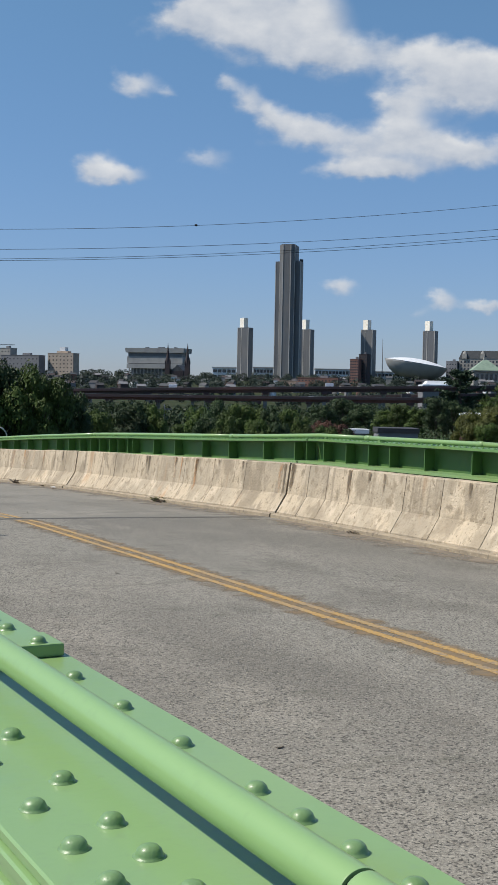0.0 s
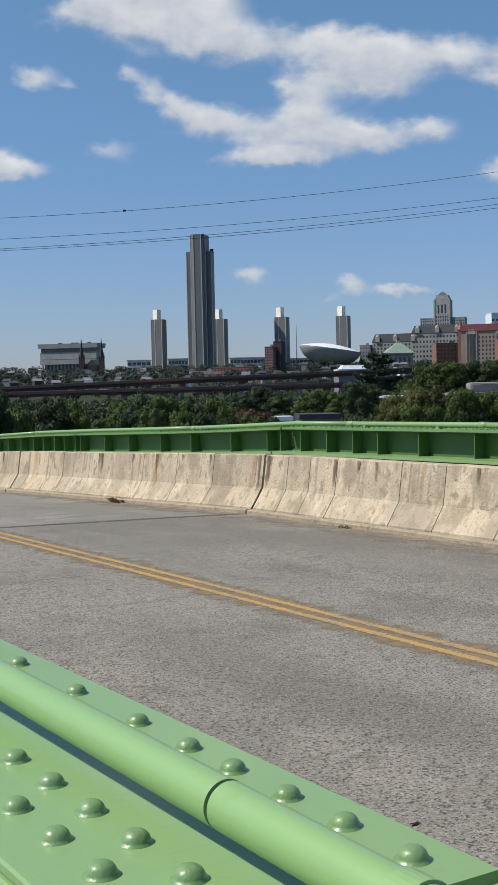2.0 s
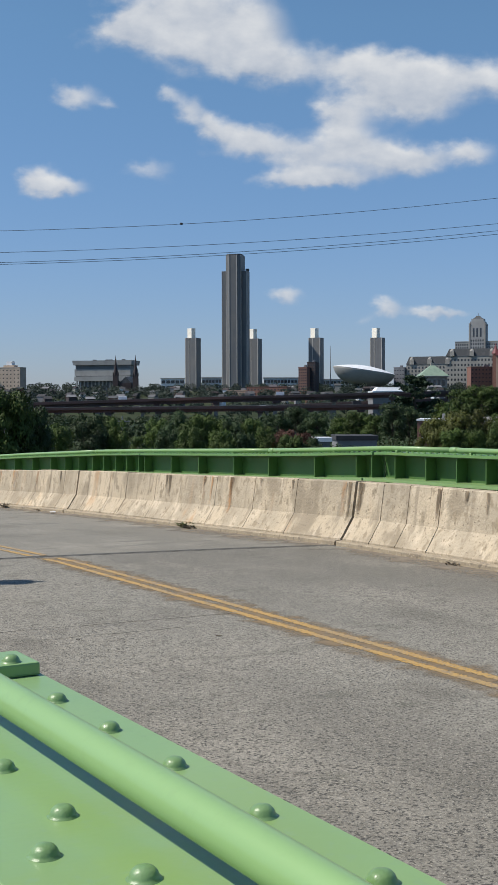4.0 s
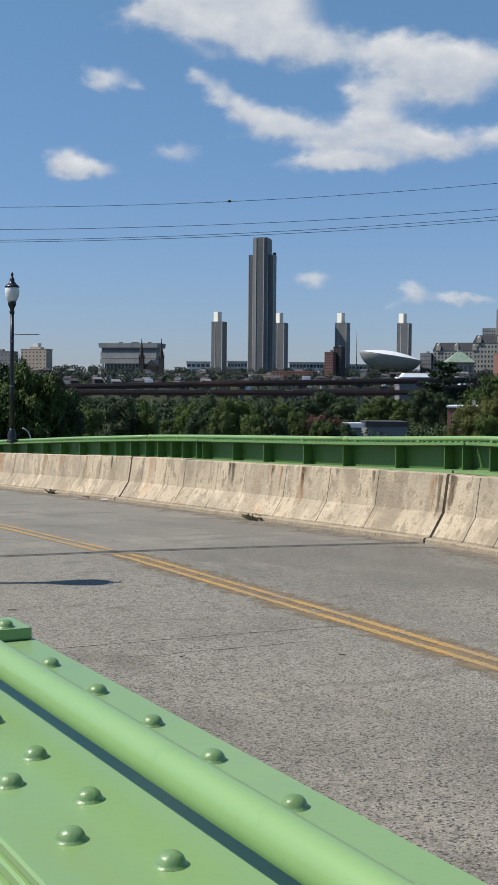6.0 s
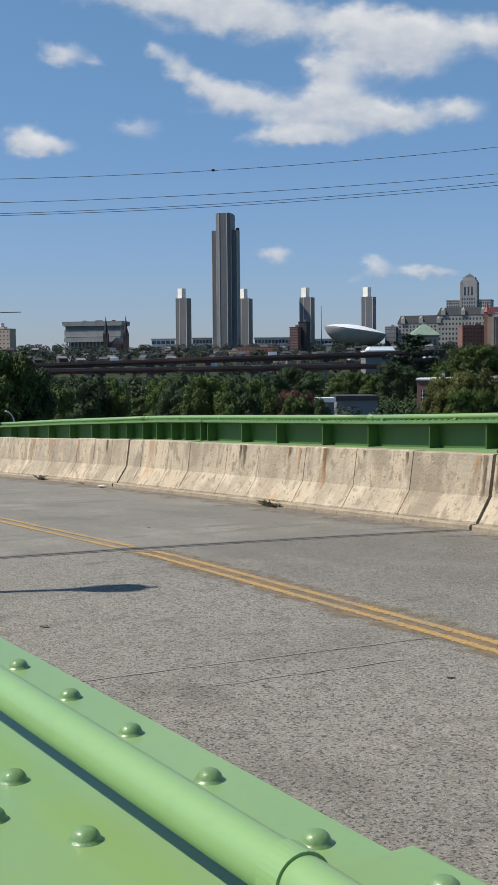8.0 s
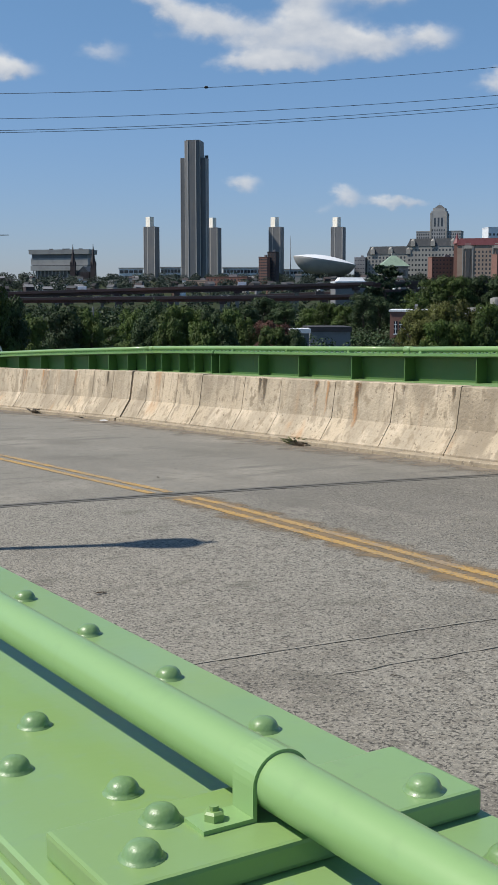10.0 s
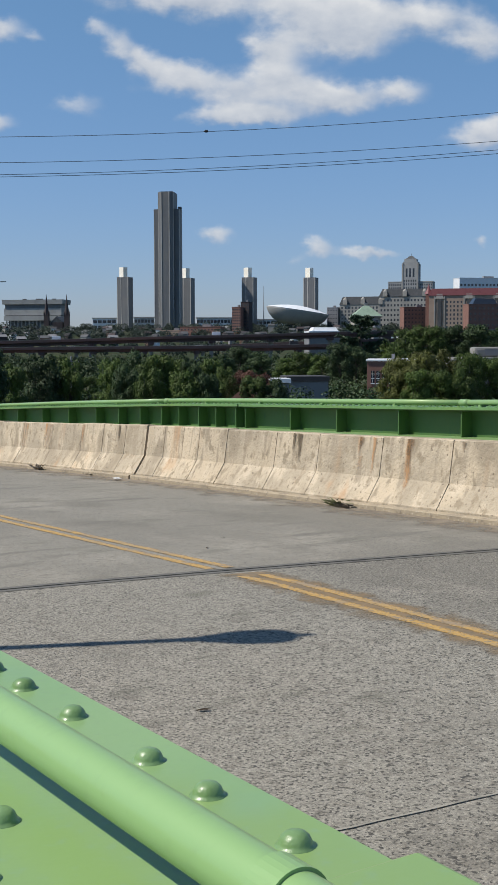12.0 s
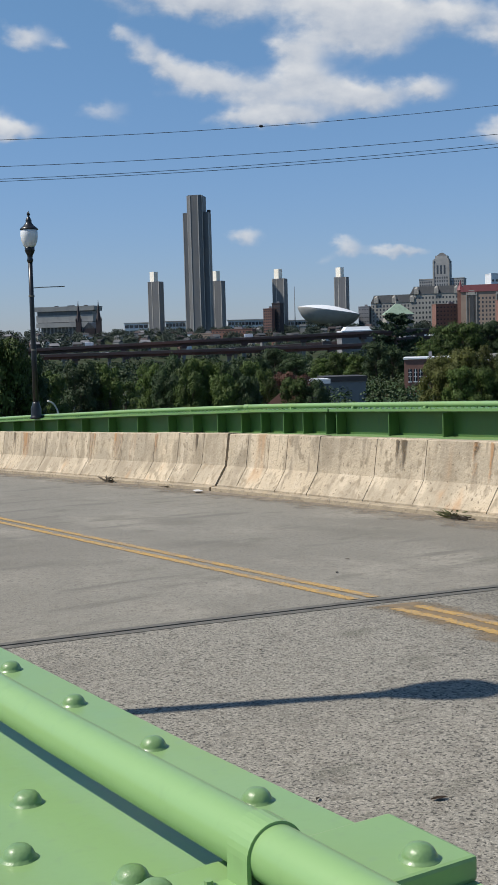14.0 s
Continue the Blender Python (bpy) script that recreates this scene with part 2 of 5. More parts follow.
for mt in (M_STAIN, M_RUSTRUN):
    nt = mt.node_tree
    N, K = nt.nodes.new, nt.links.new
    sep = N("ShaderNodeSeparateXYZ")
    K(N("ShaderNodeTexCoord").outputs["Generated"], sep.inputs[0])
    nz = N("ShaderNodeTexNoise")
    nz.inputs["Scale"].default_value, nz.inputs["Detail"].default_value = 14, 5
    mp = N("ShaderNodeMapping")
    mp.inputs["Scale"].default_value = (1, 1, 0.25)
    K(N("ShaderNodeNewGeometry").outputs["Position"], mp.inputs[0]), K(mp.outputs[0], nz.inputs["Vector"])

    def calc(op, a, b):
        n = N("ShaderNodeMath")
        n.operation = op
        for i, q in enumerate((a, b)):
            if isinstance(q, (int, float)):
                n.inputs[i].default_value = q
            else:
                K(q, n.inputs[i])
        return n.outputs[0]

    side = calc("MULTIPLY", calc("MULTIPLY", sep.outputs["Y"], calc("SUBTRACT", 1.0, sep.outputs["Y"])), 4.0)
    fade = calc("MULTIPLY", side, calc("ADD", 0.35, sep.outputs["Z"]))
    ramp = N("ShaderNodeMapRange")
    ramp.interpolation_type = "SMOOTHSTEP"
    ramp.inputs["From Min"].default_value, ramp.inputs["From Max"].default_value, ramp.inputs["To Max"].default_value = 0.18, 0.85, 0.88 if mt == M_STAIN else 0.62
    K(calc("MULTIPLY", fade, calc("SUBTRACT", calc("MULTIPLY", nz.outputs["Fac"], 2.4), 0.45)), ramp.inputs["Value"])
    K(ramp.outputs[0], nt.nodes["Principled BSDF"].inputs["Alpha"])
M_JOINT = material("black joint filler", (0.03, 0.028, 0.026), 0.9)
M_STEEL = material("dull expansion joint steel", (0.132, 0.124, 0.104), 0.75, 0.15, spots=[(6, (0.080, 0.072, 0.060), 0.5, 0.7, 5, ONE), (24, (0.184, 0.168, 0.140), 0.55, 0.7, 4, ONE)], bump=[(30, 0.3, 0.006)])
M_SEAL = material("dusty rubber seal", (0.044, 0.040, 0.034), 0.95, spots=[(8, (0.104, 0.092, 0.072), 0.5, 0.65, 4, ONE)])
M_MORTAR = material("pale patch mortar", (0.30, 0.28, 0.235), 0.9, spots=[(6, (0.22, 0.205, 0.17), 0.45, 0.65, 5, ONE)])
M_WALK = material("grey sidewalk concrete", (0.264, 0.256, 0.240), 0.9, spots=[(2, (0.216, 0.208, 0.192), 0.45, 0.7, 5, ONE)], bump=[(50, 0.3, 0.005)])
M_BLACK = material("black painted lamp metal", (0.012, 0.013, 0.015), 0.35, spots=[(8, (0.02, 0.02, 0.022), 0.5, 0.7, 3, ONE)])
M_GLOBE = material("frosted lamp globe", (0.75, 0.76, 0.76), 0.25, spec=0.6)
M_WIRE = material("black insulated wire", (0.02, 0.02, 0.022), 0.6)
M_WHITE = material("dirty white paper", (0.600, 0.592, 0.576), 0.8, spots=[(20, (0.440, 0.432, 0.400), 0.5, 0.7, 3, ONE)])
M_WEED = material("dusty weed leaves", (0.136, 0.140, 0.060), 0.8, jitter=0.2)
M_BROWNLEAF = material("dead brown leaf", (0.060, 0.040, 0.024), 0.85, jitter=0.3)
M_DIRT = material("gutter grit", (0.240, 0.200, 0.152), 0.95, spots=[(14, (0.168, 0.140, 0.108), 0.45, 0.65, 5, ONE), (60, (0.304, 0.264, 0.208), 0.6, 0.7, 3, ONE)], bump=[(60, 0.5, 0.01)])

M_GUTTER = material("gutter dust", (0.235, 0.195, 0.145), 0.95, spots=[(9, (0.19, 0.155, 0.118), 0.45, 0.65, 6, ONE), (60, (0.29, 0.25, 0.20), 0.6, 0.7, 3, ONE)], bump=[(60, 0.4, 0.006)])
worn_edges(M_GUTTER, "X", 0.50, 0.98, 2.6, 0.9, False)


# ---------------------------------------------------------------- mesh helpers
def place(r, dist, z):
    """A world point from metres right of the city's heading, metres along it, and height."""
    p = EYE0 + E_R * r + E_F * dist
    return Vector((p.x, p.y, z))


def to_mesh(bm, name, smooth=False):
    me = bpy.data.meshes.new(name)
    bm.normal_update()
    bm.to_mesh(me)
    bm.free()
    if smooth:
        for p in me.polygons:
            p.use_smooth = True
    return me


def part(name, bm, mat, parent, label="", smooth=False, m=None):
    ob = new(name, bm if isinstance(bm, bpy.types.Mesh) else to_mesh(bm, name, smooth))
    if not ob.data.materials:
        ob.data.materials.append(mat)
    ob.parent = parent
    if m is not None:
        ob.matrix_basis = m
    return tagged(ob, label)


def thing(name, label, category, m=None, group="", kind=""):
    ob = new(name)
    ob.empty_display_size = 0.2
    if m is not None:
        ob.matrix_basis = m
    return tagged(ob, label, category, group, kind)


def lone(name, bm, mat, label, category, group="", kind="", smooth=False, m=None):
    ob = part(name, bm, mat, None, "", smooth, m)
    return tagged(ob, label, category, group, kind)


def box(bm, x0, x1, y0, y1, z0, z1, bevel=0.0, m=None):
    c = [bm.verts.new(p) for p in ((x0, y0, z0), (x1, y0, z0), (x1, y1, z0), (x0, y1, z0), (x0, y0, z1), (x1, y0, z1), (x1, y1, z1), (x0, y1, z1))]
    fs = [bm.faces.new([c[i] for i in q]) for q in ((3, 2, 1, 0), (4, 5, 6, 7), (0, 1, 5, 4), (1, 2, 6, 5), (2, 3, 7, 6), (3, 0, 4, 7))]
    if m is not None:
        bmesh.ops.transform(bm, matrix=m, verts=c)
    if bevel:
        bmesh.ops.bevel(bm, geom=list({e for f in fs for e in f.edges}), offset=bevel, segments=2, affect="EDGES", profile=0.6)
    return bm


def boxed(*a, **k):
    return box(bmesh.new(), *a, **k)


def lathe(bm, rows, n=24, m=None, cap=True):
    """A turned solid from (radius, height) rows."""
    rings = [[bm.verts.new((r * math.cos(2 * math.pi * i / n), r * math.sin(2 * math.pi * i / n), z)) for i in range(n)] for r, z in rows]
    for a, b in zip(rings, rings[1:]):
        for i in range(n):
            bm.faces.new((a[i], a[(i + 1) % n], b[(i + 1) % n], b[i]))
    if cap:
        bm.faces.new(rings[0][::-1]), bm.faces.new(rings[-1])
    if m is not None:
        bmesh.ops.transform(bm, matrix=m, verts=[v for ring in rings for v in ring])
    return bm


def tube(bm, pts, r, n=12):
    """A round bar along points."""
    rings = []
    for i, p in enumerate(pts):
        d = (Vector(pts[min(i + 1, len(pts) - 1)]) - Vector(pts[max(i - 1, 0)])).normalized()
        a = d.cross((0, 0, 1)) if abs(d.z) < 0.95 else d.cross((1, 0, 0))
        a.normalize()
        b = a.cross(d)
        rings.append([bm.verts.new(Vector(p) + (a * math.cos(2 * math.pi * k / n) + b * math.sin(2 * math.pi * k / n)) * r) for k in range(n)])
    for p, q in zip(rings, rings[1:]):
        for k in range(n):
            bm.faces.new((p[k], q[k], q[(k + 1) % n], p[(k + 1) % n]))
    bm.faces.new(rings[0]), bm.faces.new(rings[-1][::-1])
    return bm


def sweep(bm, profile, ys, base):
    """A closed (x, z) outline carried along y over the deck's profile."""
    rings = [[bm.verts.new((x, y, base(y) + z)) for x, z in profile] for y in ys]
    n = len(profile)
    for a, b in zip(rings, rings[1:]):
        for i in range(n):
            bm.faces.new((a[i], b[i], b[(i + 1) % n], a[(i + 1) % n]))
    bm.faces.new(rings[0]), bm.faces.new(rings[-1][::-1])
    return bm


KNOT_Y, KNOT_Z = (-60, 12, 15.7, 24.8, 33.8, 46, 90), (0, 0, -0.01, -0.255, -0.60, -1.15, -3.2)


def deck(y):
    return float(np.interp(y, KNOT_Y, KNOT_Z))


def steps(y0, y1, most=1.5):
    cuts = sorted({y0, y1, *[k for k in KNOT_Y if y0 < k < y1]})
    out = []
    for a, b in zip(cuts, cuts[1:]):
        n = max(1, math.ceil((b - a) / most))
        out += [a + (b - a) * i / n for i in range(n)]
    return out + [y1]


# ---------------------------------------------------------------- ground
M_GRASS = material("grass and scrub", (0.035, 0.048, 0.02), 0.95, spec=0.1, spots=[(0.03, (0.055, 0.055, 0.03), 0.45, 0.65, 5, ONE), (0.2, (0.025, 0.034, 0.015), 0.45, 0.7, 5, ONE)])


def hill(dist, r=0.0):
    base = float(np.interp(dist, (0, 260, 700, 1100, 1500, 1760, 2300, 3200, 4800), (-7, -7, -5, 2, 18, 29, 34, 30, 20)))
    return base + (0.0 if dist < 400 else 3.0 * noise.noise((r * 0.004, dist * 0.004, 3.0)))


def build_ground():
    bm = bmesh.new()
    rs = [-4600, -2500, -1400] + list(range(-900, 901, 75)) + [1400, 2500, 4600]
    ds = [-4600, -2000, -800, -300, -80, 0, 60, 120, 200, 260, 330, 420, 520] + list(range(620, 2400, 110)) + [2700, 3200, 3900, 4700]
    g = [[bm.verts.new(place(r, d_, hill(max(d_, 0), r))) for r in rs] for d_ in ds]
    for a, b in zip(g, g[1:]):
        for i in range(len(rs) - 1):
            bm.faces.new((a[i], a[i + 1], b[i + 1], b[i]))
    lone("ground", bm, M_GRASS, "scrubby green ground rising to a distant hill", "ground", kind="structure", smooth=True)


build_ground()

# ---------------------------------------------------------------- bridge deck
SKEW = -0.19      # the expansion joint runs a little aslant


def joint_y(x, at=16.47):
    return at + SKEW * (x - 5.1)


def crown(x):
    return 0.03 * (1 - ((x - 4.9) / 3.9) ** 2)


def deck_strip(name, x0, x1, y0, y1, lift, mat, label, thick=0.0, nx=8, parent=None):
    bm = bmesh.new()
    rows = []
    for y in steps(y0, y1, 1.2):
        rows.append([bm.verts.new((x, y + SKEW * (x - 5.1), deck(y + SKEW * (x - 5.1)) + crown(x) + lift)) for x in np.linspace(x0, x1, nx + 1)])
    for a, b in zip(rows, rows[1:]):
        for i in range(nx):
            bm.faces.new((a[i], a[i + 1], b[i + 1], b[i]))
    if thick:
        low = bmesh.ops.extrude_face_region(bm, geom=bm.faces[:])
        bmesh.ops.translate(bm, vec=(0, 0, -thick), verts=[v for v in low["geom"] if isinstance(v, bmesh.types.BMVert)])
        bmesh.ops.recalc_face_normals(bm, faces=bm.faces[:])
    if parent:
        return part(name, bm, mat, parent, label)
    return lone(name, bm, mat, label, name, kind="structure")


deck_strip("road", 0.86, 8.85, -50, 16.375, 0, M_ROAD, "worn grey concrete bridge roadway with exposed aggregate", 0.3)
deck_strip("road", 0.86, 8.85, 16.56, 90, 0, M_ROAD_SMOOTH, "worn grey concrete bridge roadway beyond the expansion joint", 0.3)
joint = thing("expansion_joint", "dull steel expansion joint slanting across the roadway", "expansion joint", kind="structure")
deck_strip("rail", 0.86, 8.85, 16.378, 16.452, 0.003, M_STEEL, "", 0.1, parent=joint)
deck_strip("rail", 0.86, 8.85, 16.484, 16.557, 0.003, M_STEEL, "", 0.1, parent=joint)
deck_strip("seal", 0.86, 8.85, 16.454, 16.482, -0.02, M_SEAL, "dusty black rubber seal", 0.05, parent=joint)
for y0, y1 in ((-50, 16.16), (16.60, 90)):
    for x in (4.935, 5.095):
        deck_strip("road_line", x, x + 0.105, y0, y1, 0.004, M_YELLOW, "worn double yellow centre line on the roadway", nx=2)
deck_strip("road_stain", 4.72, 5.42, -50, 16.30, 0.002, M_BROWNING, "tan dust smeared along the centre line", nx=2)
deck_strip("gutter", 8.05, 8.75, -50, 90, 0.003, M_GUTTER, "brown grit spreading from the foot of the barrier", nx=2)
lone("pavement", sweep(bmesh.new(), [(-2.6, -0.2), (0.38, -0.2), (0.38, 0.12), (-2.6, 0.12)], steps(-50, 90), deck), M_WALK,
     "grey concrete sidewalk behind the girder", "pavement", kind="structure")

# ---------------------------------------------------------------- concrete barrier
BAR = [(8.75, -0.1), (8.75, 0.085), (8.765, 0.10), (8.905, 0.315), (8.925, 0.345), (8.99, 0.79), (9.005, 0.80), (9.165, 0.80), (9.175, 0.79), (9.24, -0.1)]
CUTS_A = [-20.0 + 0.72 * i for i in range(45)]
CUTS_A = [y for y in CUTS_A if y < 11.4] + [11.95, 12.73, 14.01, 14.6, 15.12, 15.682]
CUTS_B = [15.722, 17.09, 18.22, 19.37, 20.57, 21.48, 22.65, 23.38, 23.82, 24.36, 24.88]
CUTS_C = [24.93, 25.6, 26.37, 27.15, 28.32, 29.6, 30.6, 31.58, 32.7, 33.8, 35, 36.2, 37.4, 38.6, 40, 42, 44, 47, 50, 54, 58, 62]
for cuts in (CUTS_A, CUTS_B, CUTS_C):
    wall = thing("concrete_barrier", "weathered tan concrete safety barrier with cracked panels along the road", "barrier", group="barrier lengths")
    for a, b in zip(cuts, cuts[1:]):
        dx, dz = random.uniform(-0.0015, 0.0015), random.uniform(-0.006, 0.006)
        prof = [(x + dx, z + (dz if z > 0.5 else 0)) for x, z in BAR]
        part("panel", sweep(bmesh.new(), prof, steps(a + 0.006, b - 0.006, 3), deck), M_CONC, wall)
    part("backing", sweep(bmesh.new(), [(x + 0.012 if x < 9.1 else x - 0.012, z - (0.012 if z > 0.5 else 0)) for x, z in BAR], steps(cuts[0] + 0.01, cuts[-1] - 0.01, 3), deck), M_JOINT, wall, "dark joint filler")
    part("footing", sweep(bmesh.new(), [(8.655, -0.1), (8.655, 0.05), (8.668, 0.062), (8.742, 0.066), (8.742, -0.1)], steps(cuts[0], cuts[-1], 3), deck), M_FOOT, wall, "dirty crumbling concrete footing")


lone("joint_filler", sweep(bmesh.new(), [(x + 0.05 if x < 9.1 else x - 0.05, z - (0.05 if z > 0.5 else 0)) for x, z in BAR], (15.688, 15.716), deck), M_JOINT,
     "black filler in the open joint between barrier lengths", "joint", kind="structure")


# ---------------------------------------------------------------- far girder and rail
def rivet_mesh(r=0.018, h=0.016, n=12):
    bm = bmesh.new()
    lathe(bm, [(r * 1.2, 0), (r * 1.17, h * 0.10), (r * 1.02, h * 0.16), (r * 0.97, h * 0.34), (r * 0.84, h * 0.64), (r * 0.62, h * 0.86), (r * 0.34, h * 0.97), (r * 0.08, h)], n)
    return to_mesh(bm, "rivet", True)


FLANGE = 1.13


def gird(y):
    """The far girder follows the deck with its own small kinks at the piers."""
    return deck(y) + float(np.interp(y, (11, 15.9, 18, 23, 29, 34.7, 60), (0.05, 0.03, 0.0, -0.006, -0.042, -0.11, -0.25)))


STIFF = [11.0, 11.95, 12.93, 13.73, 14.25, 14.83, 15.45, 15.95, 16.3, 17.31, 18.55, 19.6, 20.78, 21.78, 22.86, 23.1, 23.63, 24.11, 24.69, 25.23, 25.92, 26.67, 27.5, 28.6,
         29.74, 30.9, 32.03, 33.2, 34.4, 35.6, 36.8, 38, 39.4, 41, 43, 46, 49, 53]
STIFF = [9.9 - 1.05 * i for i in range(12)][::-1] + STIFF
SPANS = [(-22, 15.86), (15.90, 22.98), (23.02, 60)]
for s0, s1 in SPANS:
    g = thing("bridge_girder", "weathered green riveted steel girder with a shade-darkened web behind the concrete barrier", "girder", group="bridge girders")
    ys = steps(s0, s1)
    # Web, angle and stiffeners take the green with shade coloured in.
    part("web", sweep(bmesh.new(), [(9.56, -0.3), (9.56, FLANGE - 0.03), (9.575, FLANGE - 0.03), (9.575, -0.3)], ys, gird), M_GREEN_SHADE, g)
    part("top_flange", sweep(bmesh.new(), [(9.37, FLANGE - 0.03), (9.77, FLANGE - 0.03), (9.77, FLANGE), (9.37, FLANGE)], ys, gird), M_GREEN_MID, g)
    part("flange_angle", sweep(bmesh.new(), [(9.42, FLANGE - 0.045), (9.558, FLANGE - 0.045), (9.558, FLANGE - 0.13), (9.546, FLANGE - 0.13), (9.546, FLANGE - 0.057), (9.42, FLANGE - 0.057)][::-1], ys, lambda y: gird(y) + 0.013), M_GREEN_SHADE, g)
    part("ledge", sweep(bmesh.new(), [(9.20, 0.765), (9.558, 0.765), (9.558, 0.80), (9.20, 0.80)], ys, gird), M_GREEN, g)
    for y in STIFF:
        if s0 < y < s1:
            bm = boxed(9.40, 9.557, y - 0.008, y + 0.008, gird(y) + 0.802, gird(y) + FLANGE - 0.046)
            part("stiffener", bm, M_GREEN_SHADE, g)
    bm = bmesh.new()
    y = s0 + 0.1
    while y < s1 - 0.05:
        for x in (9.44, 9.70):
            lathe(bm, [(0.019, 0), (0.016, 0.011), (0.005, 0.017)], 7, Matrix.Translation((x, y, gird(y) + FLANGE)))
        y += 0.115
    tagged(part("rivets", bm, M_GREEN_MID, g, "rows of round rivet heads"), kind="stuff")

rail = thing("pipe_rail", "green painted steel pipe rail clamped along the far girder", "pipe rail", group="pipe rails")
for a, b in ((-22, 11.9), (11.92, 14.4), (14.42, 18.6), (18.62, 25.2), (25.22, 33), (33.02, 60)):
    part("pipe", sweep(bmesh.new(), [(9.50 + 0.032 * math.cos(t), 0.032 * math.sin(t)) for t in [2 * math.pi * k / 14 for k in range(14)]][::-1], steps(a, b), lambda y: gird(y) + FLANGE + 0.05), M_GREEN, rail, smooth=True)
for a in (11.9, 14.4, 18.6, 25.2, 33):
    part("sleeve", sweep(bmesh.new(), [(9.50 + 0.037 * math.cos(t), 0.037 * math.sin(t)) for t in [2 * math.pi * k / 14 for k in range(14)]][::-1], steps(a - 0.06, a + 0.07), lambda y: gird(y) + FLANGE + 0.05), M_GREEN, rail, smooth=True)
for i in range(55):
    y = -20 + 1.42 * i
    part("clamp", boxed(9.46, 9.54, y - 0.02, y + 0.02, gird(y) + FLANGE - 0.001, gird(y) + FLANGE + 0.03), M_GREEN, rail)

# ---------------------------------------------------------------- near girder and rail
TOP0, TOP1 = 1.221, 1.236
near = thing("bridge_girder", "glossy light green riveted steel girder beside the sidewalk", "girder", group="bridge girders")


def fall(y):
    """The near girder begins to fall with the bridge past its last splice."""
    return float(np.interp(y, (10.5, 10.9, 11.3, 12.5, 16, 60), (0, -0.008, -0.018, -0.03, -0.08, -1.5)))


def along(y0, y1):
    return [y0] + [y for y in (10.5, 10.9, 11.3, 12.5, 16, 30, 45) if y0 < y < y1] + [y1]


def flat(name, x0, x1, y0, y1, z0, z1, bevel=0.003, mat=None, label=""):
    """A long plate with eased edges."""
    c = bevel
    prof = [(x0 + c, z0), (x1 - c, z0), (x1, z0 + c), (x1, z1 - c), (x1 - c, z1), (x0 + c, z1), (x0, z1 - c), (x0, z0 + c)]
    bm = sweep(bmesh.new(), prof, along(y0, y1), fall)
    bmesh.ops.recalc_face_normals(bm, faces=bm.faces[:])
    return part(name, bm, mat or M_GREEN, near, label)


flat("flange_plate", 0.408, 0.802, -30, 60, TOP0 - 0.016, TOP0)
flat("flange_plate", 0.400, 0.806, -30, 60, TOP0 - 0.034, TOP0 - 0.0165)
flat("flange_plate", 0.407, 0.794, -30, 60, TOP0 - 0.052, TOP0 - 0.0345)
flat("flange_plate", 0.399, 0.80, -30, 60, TOP0 - 0.068, TOP0 - 0.0525)
flat("cover_plate", 0.413, 0.797, 2.41, 10.648, TOP0 + 0.0005, TOP1)
flat("cover_plate", 0.413, 0.788, 10.6505, 40, TOP0 + 0.0005, TOP1)
flat("flange_angle", 0.43, 0.583, -30, 60, TOP0 - 0.085, TOP0 - 0.0685)
# Vertical angle and web are coloured darker to stand for shade below the flange.
flat("flange_angle", 0.567, 0.583, -30, 60, TOP0 - 0.24, TOP0 - 0.0855, mat=M_GREEN_SHADE)
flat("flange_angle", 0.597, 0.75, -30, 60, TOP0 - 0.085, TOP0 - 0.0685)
flat("web", 0.584, 0.596, -30, 60, -0.4, TOP0 - 0.0685, mat=M_GREEN_SHADE)
BARS = [-2.1, -0.67, 0.80, 2.308, 3.805, 5.13, 6.655, 8.02, 9.395, 10.862, 12.3, 13.7, 15.1, 16.5]
RIVET = rivet_mesh(0.0162, 0.0152, 20)


def top_at(y):
    return TOP0 if y < 2.41 else TOP1 + fall(y)


for y in BARS:
    z = top_at(y)
    bm = boxed(0.43, 0.788, y - 0.062, y + 0.062, z + 0.0005, z + (0.026 if y < 2.4 else 0.024), 0.004)
    b = part("cross_bar", bm, M_GREEN, near, "flat steel bar across the flange")
    for x, dy in ((0.475, -0.022), (0.519, 0.03), (0.742, -0.038)):
        part("rivet", RIVET, M_RIVET, b, m=Matrix.Translation((x, y + dy, z + (0.025 if y < 2.4 else 0.023))))


def rivet_row(x, y0, y1, gap):
    y = y0
    while y <= y1 + 1e-6:
        if all(abs(y - b) > 0.075 for b in BARS):
            part("rivet", RIVET, M_RIVET, near, m=Matrix.Translation((x, y, top_at(y) - 0.001)))
        y += gap


OUTER = [1.02, 1.137, 1.253, 1.37, 1.60, 1.83, 2.06, 2.475, 2.585, 2.693, 2.81, 2.92, 3.063, 3.271, 3.51, 3.99, 4.222, 4.448, 4.66, 4.87, 5.08, 5.55, 5.752, 5.942, 6.149, 6.365, 6.82, 7.048, 7.268,
         7.48, 7.70, 7.88, 8.24, 8.45, 8.677, 8.905, 9.128, 9.57, 9.72, 9.843, 10.034, 10.184, 10.293, 10.399, 10.509, 10.631, 11.09, 11.328, 11.566, 11.808, 12.03, 12.25]
INNER = [1.11, 1.223, 1.336, 1.512, 1.74, 1.97, 2.557, 2.669, 2.777, 2.889, 3.003, 3.23, 3.454, 3.68, 3.905, 4.12, 4.34, 4.55, 4.77, 5.0, 5.46, 5.682, 5.87, 6.057, 6.277, 6.50, 6.953, 7.17, 7.38, 7.60,
         7.82, 8.17, 8.38, 8.60, 8.822, 9.044, 9.27, 9.55, 9.77, 9.979, 10.2, 10.42, 10.63, 10.735, 10.985, 11.238, 11.47, 11.70]
for y in OUTER:
    rivet_row(0.742, y, y, 1)
